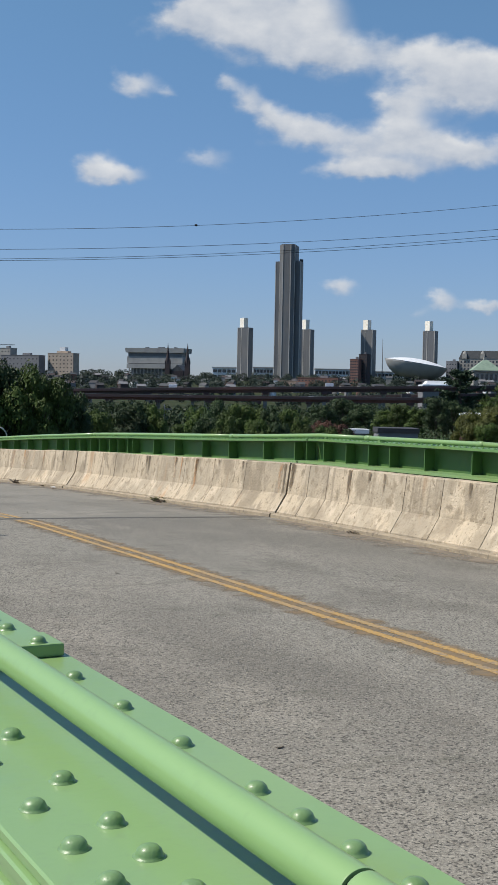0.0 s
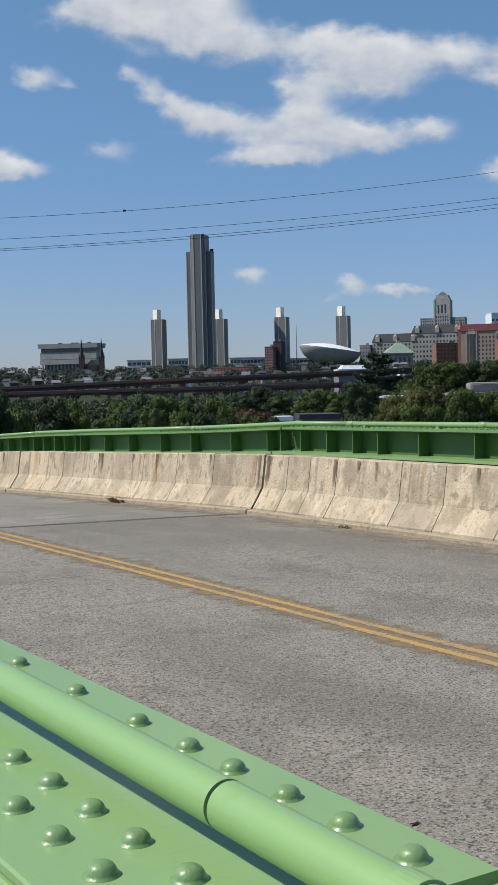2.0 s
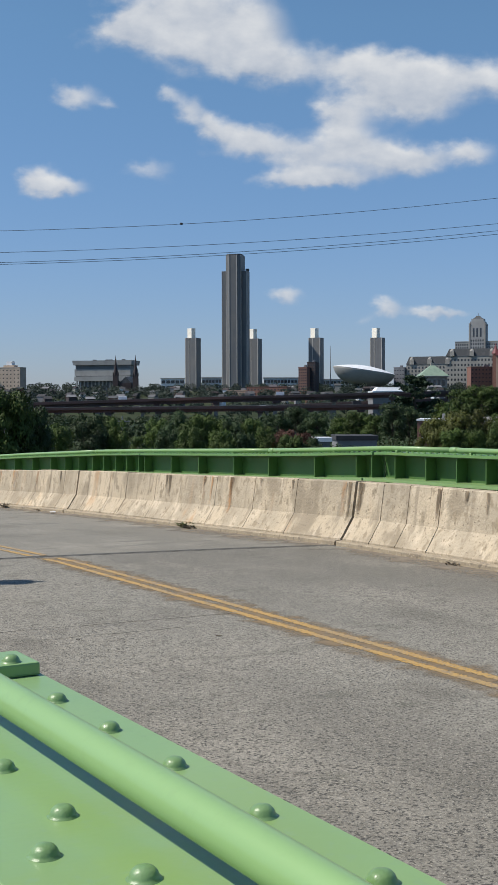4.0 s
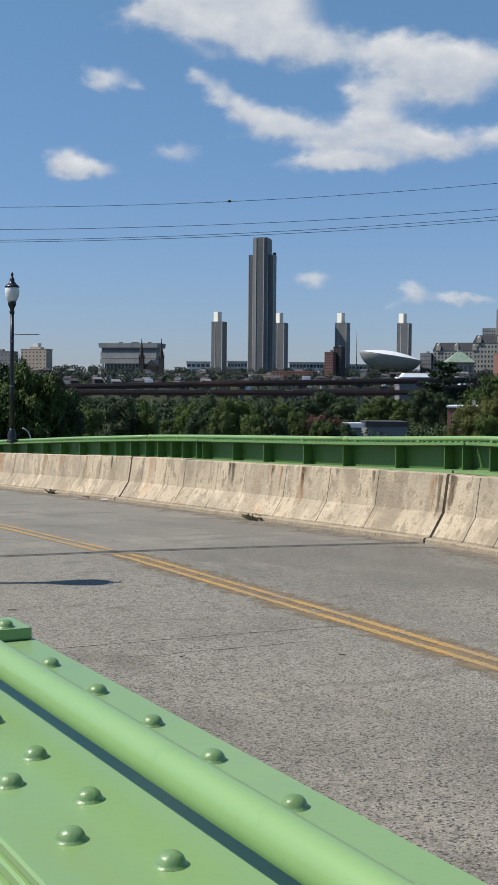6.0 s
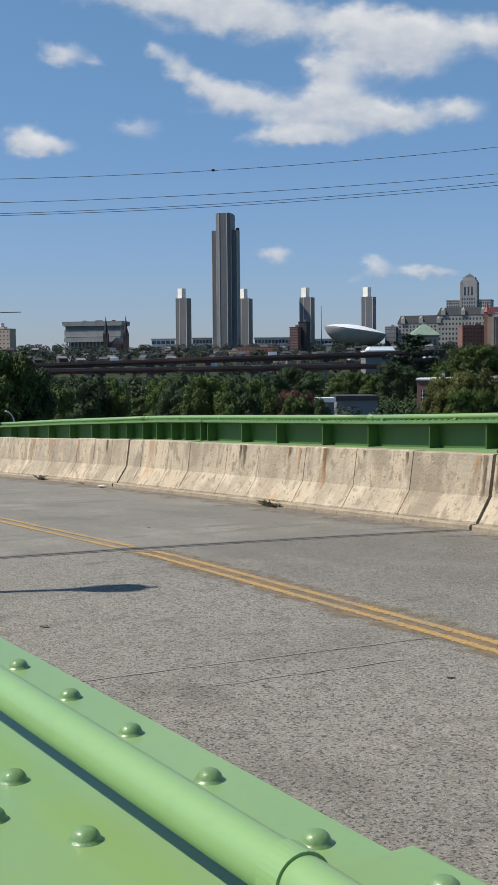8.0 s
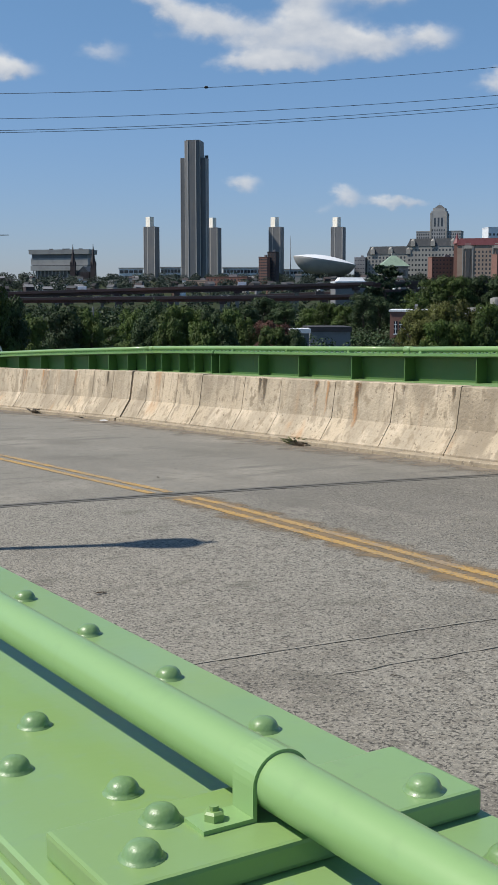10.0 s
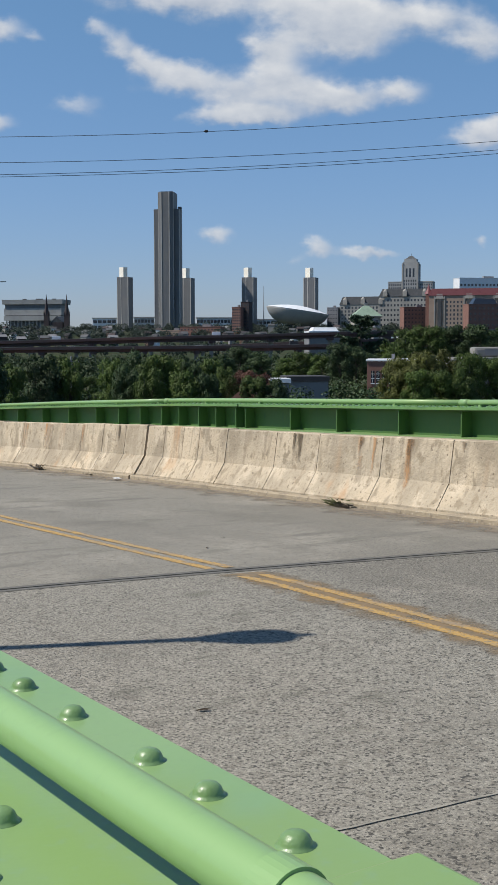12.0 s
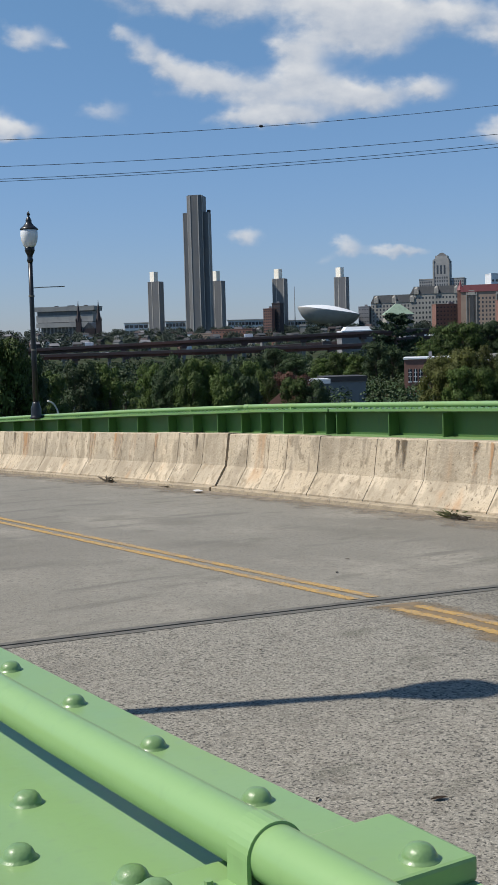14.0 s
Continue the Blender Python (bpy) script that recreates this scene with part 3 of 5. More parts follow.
for a, b in zip(INNER, INNER[1:] + [11.93]):
    rivet_row(0.530 if a < 2.41 else 0.543, a, a, 1)
    mid = a + min(b - a, 0.225) * 0.5
    rivet_row(0.463 if a < 2.41 else 0.479, mid, mid, 1)
rivet_row(0.742, -0.5, 0.95, 0.115)
rivet_row(0.530, -0.5, 1.05, 0.115)
rivet_row(0.463, -0.5, 1.08, 0.115)
for y in [0.2 + 0.15 * i for i in range(75)]:
    part("rivet", RIVET, M_RIVET, near, m=Matrix.Translation((0.567, y, TOP0 - 0.16 + fall(y))) @ pose(0, 0, 0, 0, -90, 0))

PIPE_X, PIPE_Z, PIPE_R = 0.608, TOP1 + 0.0525, 0.0255
rail2 = thing("pipe_rail", "glossy light green steel pipe rail clamped on the girder", "pipe rail", group="pipe rails")


def pipe_z(y):
    """The pipe dips a little towards the older plate."""
    return float(np.interp(y, (1.5, 2.3, 4.0), (PIPE_Z - 0.0115, PIPE_Z - 0.0085, PIPE_Z))) + fall(y)


def ring(r, y0, y1, n=40):
    ys = [y0, y0 + 0.0015, y0 + 0.01] + [y for y in (1.5, 1.9, 2.3, 2.7, 3.1, 3.5, 4.0, 10.5, 10.9, 11.3, 12.5, 16, 22) if y0 + 0.05 < y < y1 - 0.05] + [y1 - 0.01, y1 - 0.0015, y1]
    prof = [(PIPE_X + r * math.cos(2 * math.pi * k / n), r * math.sin(2 * math.pi * k / n)) for k in range(n)]
    bm = sweep(bmesh.new(), prof[::-1], ys, pipe_z)
    bmesh.ops.recalc_face_normals(bm, faces=bm.faces[:])
    return bm


SPLICES = [-4.0, 0.915, 2.595, 4.85, 9.31, 14.0, 30.0]
for a, b in zip(SPLICES, SPLICES[1:]):
    part("pipe", ring(PIPE_R, a + 0.003, b - 0.003), M_PIPE, rail2, smooth=False)
    for p in rail2.children[-1].data.polygons:
        p.use_smooth = len(p.vertices) == 4
part("pipe_core", ring(PIPE_R - 0.004, -3.9, 29), M_JOINT, rail2)
for y in BARS:
    bm = bmesh.new()
    z = top_at(y) + (0.026 if y < 2.4 else 0.024)
    # strap over the pipe and its bolted foot
    pz = pipe_z(y)
    outer, inner = [], []
    for k in range(17):
        t = math.pi * k / 16
        outer.append((PIPE_X - 0.0285 * math.cos(t), pz + 0.0285 * math.sin(t)))
        inner.append((PIPE_X - 0.0245 * math.cos(t), pz + 0.0245 * math.sin(t)))
    prof = [(PIPE_X - 0.0285, z + 0.004), (PIPE_X - 0.0285, pz)] + outer + [(PIPE_X + 0.0285, z), (PIPE_X + 0.0245, z)] + inner[::-1] + [(PIPE_X - 0.0245, z)]
    prof += [(PIPE_X - 0.075, z), (PIPE_X - 0.075, z + 0.004)]
    sweep(bm, prof, (y - 0.016, y + 0.016), lambda q: 0.0)
    bmesh.ops.recalc_face_normals(bm, faces=bm.faces[:])
    c = part("clamp", bm, M_PIPE, rail2, "bolted strap over the pipe")
    bm = bmesh.new()
    lathe(bm, [(0.009, 0), (0.009, 0.006), (0.007, 0.008)], 6, Matrix.Translation((PIPE_X - 0.056, y, z + 0.004)))
    lathe(bm, [(0.004, 0.006), (0.004, 0.012)], 8, Matrix.Translation((PIPE_X - 0.056, y, z + 0.004)))
    part("bolt", bm, M_GREEN, c)


# ---------------------------------------------------------------- lamp posts
def lamp_post(m, turn):
    t = thing("street_lamp", "black ornamental street lamp with a frosted acorn globe on the girder", "street lamp", m, group="street lamps")
    part("base", lathe(bmesh.new(), [(0.13, 0), (0.13, 0.03), (0.115, 0.05), (0.10, 0.10), (0.105, 0.2), (0.085, 0.26), (0.07, 0.30), (0.062, 0.34)], 20), M_BLACK, t, smooth=True)
    part("shaft", lathe(bmesh.new(), [(0.058, 0.34), (0.052, 1.2), (0.047, 2.2), (0.044, 3.12)], 16), M_BLACK, t, smooth=True)
    for z in (1.35, 2.42):
        part("band", lathe(bmesh.new(), [(0.056, z), (0.058, z + 0.01), (0.058, z + 0.03), (0.056, z + 0.04)], 16), M_STEEL, t)
    part("capital", lathe(bmesh.new(), [(0.046, 3.1), (0.062, 3.13), (0.062, 3.16), (0.05, 3.19), (0.055, 3.24), (0.085, 3.30), (0.10, 3.34), (0.095, 3.37), (0.10, 3.40)], 18), M_BLACK, t, smooth=True)
    part("globe", lathe(bmesh.new(), [(0.09, 3.40), (0.12, 3.44), (0.155, 3.52), (0.172, 3.62), (0.170, 3.70), (0.158, 3.75)], 24), M_GLOBE, t, "frosted acrylic globe", smooth=True)
    part("hood", lathe(bmesh.new(), [(0.178, 3.745), (0.176, 3.765), (0.15, 3.79), (0.10, 3.83), (0.07, 3.87), (0.055, 3.90), (0.062, 3.92), (0.05, 3.95), (0.03, 3.99), (0.018, 4.01),
                                     (0.032, 4.04), (0.034, 4.06), (0.015, 4.09), (0.004, 4.12)], 20), M_BLACK, t, smooth=True)
    if turn is not None:
        part("banner_arm", tube(bmesh.new(), [(0.04, 0, 2.60), (0.2, 0, 2.61), (0.66, 0, 2.615)], 0.009, 8), M_STEEL, t, "thin horizontal banner arm", m=pose(0, 0, 0, 0, 0, turn))
    return t


lamp_post(pose(9.36, 33.0, gird(33.0) + FLANGE), -29)
lamp_post(pose(0.60, 16.06, TOP1 + fall(16.06)) @ Matrix.Diagonal((1, 1, 1.02, 1)), None)
lone("conduit", tube(bmesh.new(), [(9.62 + 0.24 * math.sin(t) ** 1.0, 33.05, gird(33) + FLANGE + 0.34 * math.cos(t)) for t in [0.05 + 1.45 * k / 9 for k in range(10)]], 0.017, 8), M_WHITE,
     "pale bent conduit beside the lamp base", "conduit", smooth=True)

# ---------------------------------------------------------------- overhead wires
WIRE_AT, WIRE_DIR = Vector((17.14, 36.5, 0)), Vector((-0.906, 0.423, 0))
for z0, a, b in ((7.38, -0.064, 0.0029), (6.71, -0.057, 0.0023), (6.43, -0.062, 0.0024), (6.36, -0.059, 0.0023)):
    pts = [WIRE_AT + WIRE_DIR * s + Vector((0, 0, z0 + a * s + b * s * s)) for s in np.linspace(-34, 34, 60)]
    lone("overhead_wire", tube(bmesh.new(), pts, 0.007, 6), M_WIRE, "thin dark overhead wire sagging across the sky", "wire", group="overhead wires", smooth=True)
lone("wire_clamp", lathe(bmesh.new(), [(0.012, -0.05), (0.035, -0.03), (0.035, 0.03), (0.012, 0.05)], 10, Matrix.Translation(WIRE_AT + Vector((0, 0, 7.39))) @ pose(0, 0, 0, 90, 0, 65)), M_WIRE,
     "small dark clamp on the top wire", "clamp")


# ---------------------------------------------------------------- weeds and litter
def weed(x, y, n, high, seed, m=M_WEED):
    rnd = random.Random(seed)
    bm = bmesh.new()
    z = deck(y) + crown(x)
    for _ in range(n):
        a, l, h = rnd.uniform(0, 6.28), rnd.uniform(0.05, 0.26), rnd.uniform(0.25, 1) * high
        b = Vector((x + rnd.uniform(-0.04, 0.04), y + rnd.uniform(-0.08, 0.08), z))
        tip = b + Vector((math.cos(a) * l * 0.6, math.sin(a) * l, h))
        mid = b.lerp(tip, 0.5) + Vector((0, 0, h * 0.25))
        w = Vector((-math.sin(a), math.cos(a), 0.3)) * rnd.uniform(0.006, 0.016)
        v = [bm.verts.new(p) for p in (b - w * 0.3, b + w * 0.3, mid + w, tip, mid - w)]
        bm.faces.new(v)
    return lone("weed", bm, m, "dusty low weed growing at the foot of the barrier", "weed", group="weeds")


weed(8.62, 19.75, 64, 0.09, 5)
weed(8.62, 28.2, 34, 0.11, 6, M_DIRT)
weed(8.60, 19.55, 40, 0.06, 8, M_DIRT)
weed(8.66, 26.2, 14, 0.05, 9, M_DIRT)
weed(8.62, 13.4, 14, 0.05, 10, M_DIRT)
bm = boxed(-0.12, 0.12, -0.045, 0.045, 0, 0.012)
bmesh.ops.subdivide_edges(bm, edges=bm.edges[:], cuts=3)
for v in bm.verts:
    v.co += Vector((noise.noise(v.co * 9) * 0.03, noise.noise(v.co * 11) * 0.03, abs(noise.noise(v.co * 14)) * 0.03))
lone("litter", bm, M_WHITE, "crumpled white paper lying by the barrier", "litter", m=pose(8.42, 24.85, deck(24.85) + 0.03, 0, 0, 80) @ Matrix.Diagonal((0.8, 1, 0.4, 1)))

# patched seams across the near lane
for x0, x1, y0, y1 in ((2.6, 5.0, 11.97, 11.73), (3.2, 4.4, 11.47, 11.37)):
    bm = bmesh.new()
    rows = []
    for i in range(25):
        x, y = x0 + (x1 - x0) * i / 24, y0 + (y1 - y0) * i / 24 + 0.02 * noise.noise((i * 0.4, y0, 2))
        half = 0.006 * (1 + 0.6 * noise.noise((i * 0.9, y0, 7)))
        rows.append([bm.verts.new((x, y + q, deck(y) + crown(x) + h)) for q, h in ((-half, 0.004), (-half * 0.4, 0.005), (half * 0.4, 0.005), (half, 0.004))])
    for a, b in zip(rows, rows[1:]):
        for i in range(3):
            bm.faces.new((a[i], b[i], b[i + 1], a[i + 1]))
    bmesh.ops.recalc_face_normals(bm, faces=bm.faces[:])
    lone("road_seam", bm, M_MORTAR, "thin pale mortar seam of a patch in the roadway", "seam", kind="structure")

# dead leaves and twigs blown about the roadway
for k, (x, y, ln) in enumerate(((2.98, 13.42, 0.07), (2.62, 13.69, 0.035), (3.68, 15.75, 0.04), (4.35, 10.90, 0.05), (2.92, 5.15, 0.05), (5.58, 17.64, 0.06), (6.04, 18.12, 0.05), (3.4, 11.3, 0.03))):
    bm = bmesh.new()
    rows = []
    for i in range(6):
        f = i / 5
        wide = ln * 0.20 * math.sin(math.pi * (0.06 + 0.88 * f))
        rows.append([bm.verts.new((ln * (f - 0.5), q * wide, 0.003 + 0.003 * abs(q) + 0.003 * math.sin(3 * f + k))) for q in (-1, 0, 1)])
    for a, b in zip(rows, rows[1:]):
        for i in range(2):
            bm.faces.new((a[i], b[i], b[i + 1], a[i + 1]))
    bmesh.ops.solidify(bm, geom=bm.faces[:], thickness=0.0015)
    lone("dead_leaf", bm, M_BROWNLEAF, "small curled dead brown leaf on the roadway", "leaf", group="dead leaves", m=pose(x, y, deck(y) + crown(x) + 0.002, 0, 0, 50 * k - 15))

# stains on the barrier face, thin films 4 mm proud
MARKS = [(18.90, 0.13, M_RUSTRUN, 0.14), (18.90, 0.09, M_STAIN, 0.48), (19.75, 0.10, M_RUSTRUN, 0.30), (19.75, 0.06, M_STAIN, 0.52), (20.97, 0.10, M_STAIN, 0.38), (21.08, 0.05, M_STAIN, 0.5), 
         (15.60, 0.08, M_STAIN, 0.3), (15.83, 0.06, M_STAIN, 0.3), (15.95, 0.09, M_RUSTRUN, 0.5), (17.2, 0.05, M_STAIN, 0.6), (27.1, 0.10, M_RUSTRUN, 0.4), (28.5, 0.35, M_RUSTRUN, 0.36), (29.5, 0.22, M_RUSTRUN, 0.5),
         (32.6, 0.45, M_RUSTRUN, 0.36), (33.2, 0.15, M_STAIN, 0.4), (14.05, 0.05, M_STAIN, 0.36), (13.2, 0.05, M_STAIN, 0.45), (25.8, 0.05, M_STAIN, 0.5)]
mark_rnd = random.Random(31)
MARKS += [(12 + 2.0 * k + mark_rnd.uniform(-0.6, 0.6), mark_rnd.uniform(0.05, 0.11), M_STAIN if mark_rnd.random() < 0.7 else M_RUSTRUN, mark_rnd.uniform(0.45, 0.66)) for k in range(5)]
for y0, w, mat, low in MARKS:
    bm = bmesh.new()
    rows = []
    if mat == M_STAIN:
        w = min(w, 0.10)
    else:
        low = min(low, 0.32)
    for k in range(11):
        h = 0.79 - (0.79 - low) * k / 10
        x = (8.925 + (h - 0.345) / 0.445 * 0.065 if h > 0.345 else 8.765 + (h - 0.10) / 0.245 * 0.16) - 0.011
        half = w * 0.62 * (1.0 - 0.25 * k / 10) * (1 + 0.35 * noise.noise((y0, k * 1.7, 0)))
        rows.append([bm.verts.new((x, y0 + q * half + 0.025 * noise.noise((y0 * 3, k * 0.6, 5)), deck(y0) + h)) for q in (-1, -0.3, 0.4, 1)])
    for a, b in zip(rows, rows[1:]):
        for i in range(3):
            bm.faces.new((a[i], a[i + 1], b[i + 1], b[i]))
    lone("stain", bm, mat, "run-off stain streaking down the concrete barrier", "stain", kind="structure")


# ---------------------------------------------------------------- skyline
M_MARBLE = material("pale tower marble", (0.480, 0.456, 0.416), 0.7, spots=[(0.05, (0.400, 0.384, 0.360), 0.4, 0.7, 4, ONE)])
M_TOWER = material("grey ribbed tower cladding", (0.150, 0.153, 0.157), 0.55, spots=[(0.9, (0.130, 0.134, 0.140), 0.45, 0.55, 1, (1, 1, 0.02)), (0.05, (0.165, 0.162, 0.158), 0.45, 0.7, 3, ONE)])
M_GLASS = material("dark window glass", (0.03, 0.035, 0.045), 0.12, spec=0.8)
M_STONE = material("pale limestone", (0.336, 0.320, 0.288), 0.85, spots=[(0.08, (0.280, 0.268, 0.244), 0.4, 0.7, 4, ONE), (0.6, (0.304, 0.288, 0.260), 0.5, 0.7, 3, ONE)])
M_SLAB = material("grey museum concrete", (0.33, 0.33, 0.32), 0.85, spots=[(0.08, (0.27, 0.27, 0.265), 0.4, 0.7, 4, ONE)])
M_CREAM = material("pale tan render", (0.448, 0.368, 0.296), 0.85, spots=[(0.2, (0.384, 0.312, 0.248), 0.4, 0.7, 4, ONE)])
M_BROWN = material("dark brownstone", (0.055, 0.042, 0.042), 0.9, spots=[(0.2, (0.04, 0.032, 0.034), 0.45, 0.7, 4, ONE)])
M_BRICK = material("red brick", (0.215, 0.112, 0.088), 0.9, spots=[(0.3, (0.175, 0.092, 0.074), 0.4, 0.7, 4, ONE), (9, (0.27, 0.135, 0.10), 0.5, 0.7, 3, (1, 1, 3))])
M_TANBR = material("tan and rose masonry", (0.34, 0.255, 0.20), 0.9, spots=[(0.1, (0.29, 0.21, 0.165), 0.45, 0.7, 4, ONE)])
M_ROOFRED = material("dull red metal roof", (0.19, 0.055, 0.06), 0.6, spots=[(0.2, (0.16, 0.04, 0.045), 0.45, 0.7, 3, ONE)])
M_SLATE = material("dark slate roof", (0.056, 0.060, 0.064), 0.7, spots=[(0.3, (0.080, 0.080, 0.084), 0.45, 0.7, 4, ONE)])
M_COPPER = material("pale green copper roof", (0.216, 0.296, 0.224), 0.8, spots=[(0.2, (0.176, 0.248, 0.192), 0.45, 0.7, 4, ONE)])
M_DECK = material("oxide red highway steel", (0.085, 0.05, 0.05), 0.8, spots=[(0.05, (0.06, 0.045, 0.045), 0.4, 0.7, 4, ONE), (0.02, (0.16, 0.075, 0.06), 0.6, 0.75, 2, ONE)])
M_OXIDE = material("red oxide girder paint", (0.16, 0.068, 0.055), 0.8, spots=[(0.04, (0.07, 0.045, 0.042), 0.42, 0.62, 3, ONE), (0.4, (0.12, 0.055, 0.045), 0.5, 0.7, 4, ONE)])
M_PIER = material("grey highway concrete", (0.240, 0.232, 0.216), 0.9, spots=[(0.3, (0.176, 0.168, 0.160), 0.4, 0.7, 4, ONE)])
M_SHED = material("white metal siding", (0.74, 0.76, 0.78), 0.5, spots=[(0.3, (0.62, 0.64, 0.66), 0.5, 0.75, 4, ONE)])
M_CAP = material("bright cream panels", (0.90, 0.85, 0.74), 0.6, spots=[(0.3, (0.78, 0.74, 0.66), 0.5, 0.75, 3, ONE)])
M_GREY = material("grey block wall", (0.200, 0.200, 0.208), 0.85, spots=[(0.4, (0.160, 0.160, 0.168), 0.45, 0.7, 4, ONE)])
M_TAR = material("dark roofing", (0.040, 0.040, 0.044), 0.9, spots=[(0.5, (0.064, 0.064, 0.068), 0.45, 0.7, 4, ONE)])


def build(name, label, category, r, dist, z, turn=0.0, ref=1750.0, group=""):
    """A building's empty; r is read at the distance ref."""
    k = dist / ref
    p = place(r * k, dist, z)
    return thing(name, label, category, pose(p.x, p.y, p.z, 0, 0, -29.215 + turn), group)


def bar(parent, name, mat, w, d_, z0, z1, x=0.0, y=0.0, label="", taper=1.0):
    """A block of a building, centred at x, y."""
    bm = boxed(x - w / 2, x + w / 2, y - d_ / 2, y + d_ / 2, z0, z1)
    if taper != 1:
        for v in bm.verts:
            if v.co.z > (z0 + z1) / 2:
                v.co.x, v.co.y = x + (v.co.x - x) * taper, y + (v.co.y - y) * taper
    return part(name, bm, mat, parent, label)


PANE = {}


def windows(parent, x0, x1, z0, z1, nx, nz, w, h, y, mat=M_GLASS, sill=None):
    """Single recessed-looking panes, set 0.05 proud of the wall, each an object on one mesh."""
    key = (w, h)
    if key not in PANE:
        PANE[key] = to_mesh(boxed(-w / 2, w / 2, -0.06, 0.3, -h / 2, h / 2), "window")
    for i in range(nx):
        for k in range(nz):
            x = x0 + (x1 - x0) * (i + 0.5) / nx
            z = z0 + (z1 - z0) * (k + 0.5) / nz
            part("window", PANE[key], mat, parent, m=Matrix.Translation((x, y, z)))


def tall_tower():
    t = build("office_tower", "very tall grey stone-ribbed office tower with stepped shoulders", "tower", 12.6, 1750, 20, -14)
    t.matrix_basis = t.matrix_basis @ Matrix.Diagonal((1.12, 1.12, 1, 1))
    core = [(-9.6, -11), (-5, -14.5), (5, -14.5), (9.6, -11), (9.6, 11), (5, 14.5), (-5, 14.5), (-9.6, 11)]

    def prism(name, pts, z0, z1, mat):
        bm = bmesh.new()
        lo, hi = [bm.verts.new((x, y, z0)) for x, y in pts], [bm.verts.new((x, y, z1)) for x, y in pts]
        for i in range(len(pts)):
            j = (i + 1) % len(pts)
            bm.faces.new((lo[i], lo[j], hi[j], hi[i]))
        bm.faces.new(hi), bm.faces.new(lo[::-1])
        return part(name, bm, mat, t)

    prism("shaft", core, 0, 201.5, M_TOWER)
    for s in (-1, 1):
        bar(t, "wing", M_TOWER, 7.0, 14, 0, 178.5, s * 13.1)
        bar(t, "corner_rib", M_MARBLE, 0.8, 0.8, 0, 178.6, s * 16.2, -6.8)
        bar(t, "corner_rib", M_MARBLE, 0.7, 0.7, 0, 201.6, s * 9.6, -11.1)
        bar(t, "corner_rib", M_MARBLE, 0.9, 0.9, 0, 201.6, s * 5.0, -14.5)
    bar(t, "parapet", M_SLATE, 17, 20, 201.5, 202.6)
    bar(t, "roof_box", M_SLATE, 4, 4, 178.5, 182, 15.5)
    bar(t, "lobby", M_MARBLE, 34, 26, 0, 11, 0, 0, "pale stone lobby storey")


tall_tower()


def agency(r, dist):
    t = build("office_tower", "slim grey office tower with a bright white lift head", "tower", r, dist, 22, -26, group="agency towers")
    t.matrix_basis = t.matrix_basis @ Matrix.Diagonal((1, 1, dist / 1765 * 1.006, 1))
    bar(t, "shaft", M_TOWER, 17.5, 15, 0, 82)
    for x in (-8.5, -2.5, 8.5):
        bar(t, "corner_rib", M_MARBLE, 0.8, 0.8, 0, 82.1, x, -7.4)
    head = bar(t, "lift_head", M_CAP, 9.0, 7.5, 82, 96, 0, 0, "bright white lift head")
    head.matrix_basis = pose(-2.6, 0, 0, 0, 0, -22)
    bar(t, "base", M_MARBLE, 19, 17, 0, 6)


for r, dist in ((-48.6, 1765), (39.6, 1860), (127.8, 1765), (216.0, 1765)):
    agency(r, dist)


def culture_hall():
    t = build("museum", "broad grey concrete museum with overhanging upper slabs on columns", "museum", -172.8, 1900, 25, -14)
    t.matrix_basis = t.matrix_basis @ Matrix.Diagonal((0.945, 1, 1, 1))
    bar(t, "top_slab", M_SLAB, 100, 40, 45.5, 52.5, 0, 0, "", 1.02)
    bar(t, "recess", M_TOWER, 93, 34, 39.5, 45.5)
    bar(t, "middle_slab", M_SLAB, 96, 36, 29, 39.5)
    bar(t, "terrace", M_SLAB, 95, 42, 21, 28)
    bar(t, "dark_band", M_TOWER, 92, 34, 28, 29)
    bar(t, "hall", M_TOWER, 84, 28, 0, 21)
    for i in range(15):
        bar(t, "column", M_SLAB, 1.6, 1.6, 6, 21, -44 + i * 6.3, -17)
    bar(t, "podium", M_SLAB, 98, 44, 0, 7)
    for x in (-20, 2, 8, 30):
        bar(t, "roof_box", M_SLATE, 5, 5, 52.5, 54.5, x)


culture_hall()


def church():
    t = build("church", "dark brownstone church with twin pointed spires", "church", -146, 1640, 27, -8)
    bar(t, "nave", M_BROWN, 16, 40, 0, 11, 0, 22)
    bm = bmesh.new()
    v = [bm.verts.new(p) for p in ((-8, 2, 11), (8, 2, 11), (0, 2, 19), (-8, 42, 11), (8, 42, 11), (0, 42, 19))]
    for q in ((0, 1, 2), (3, 5, 4), (0, 2, 5, 3), (1, 4, 5, 2)):
        bm.faces.new([v[i] for i in q])
    part("roof", bm, M_SLATE, t)
    for s in (-1, 1):
        tw = bar(t, "bell_tower", M_BROWN, 7, 7, 0, 21, s * 13.6, 4, "", 0.9)
        part("spire", lathe(bmesh.new(), [(3.6, 21), (1.6, 34), (0.15, 48)], 8, Matrix.Translation((s * 13.6, 4, 0))), M_BROWN, tw)
        for a, b in ((-1, -1), (1, -1), (1, 1), (-1, 1)):
            part("pinnacle", lathe(bmesh.new(), [(0.7, 20), (0.6, 23), (0.05, 27)], 6, Matrix.Translation((s * 13.6 + a * 2.9, 4 + b * 2.9, 0))), M_BROWN, tw)


church()


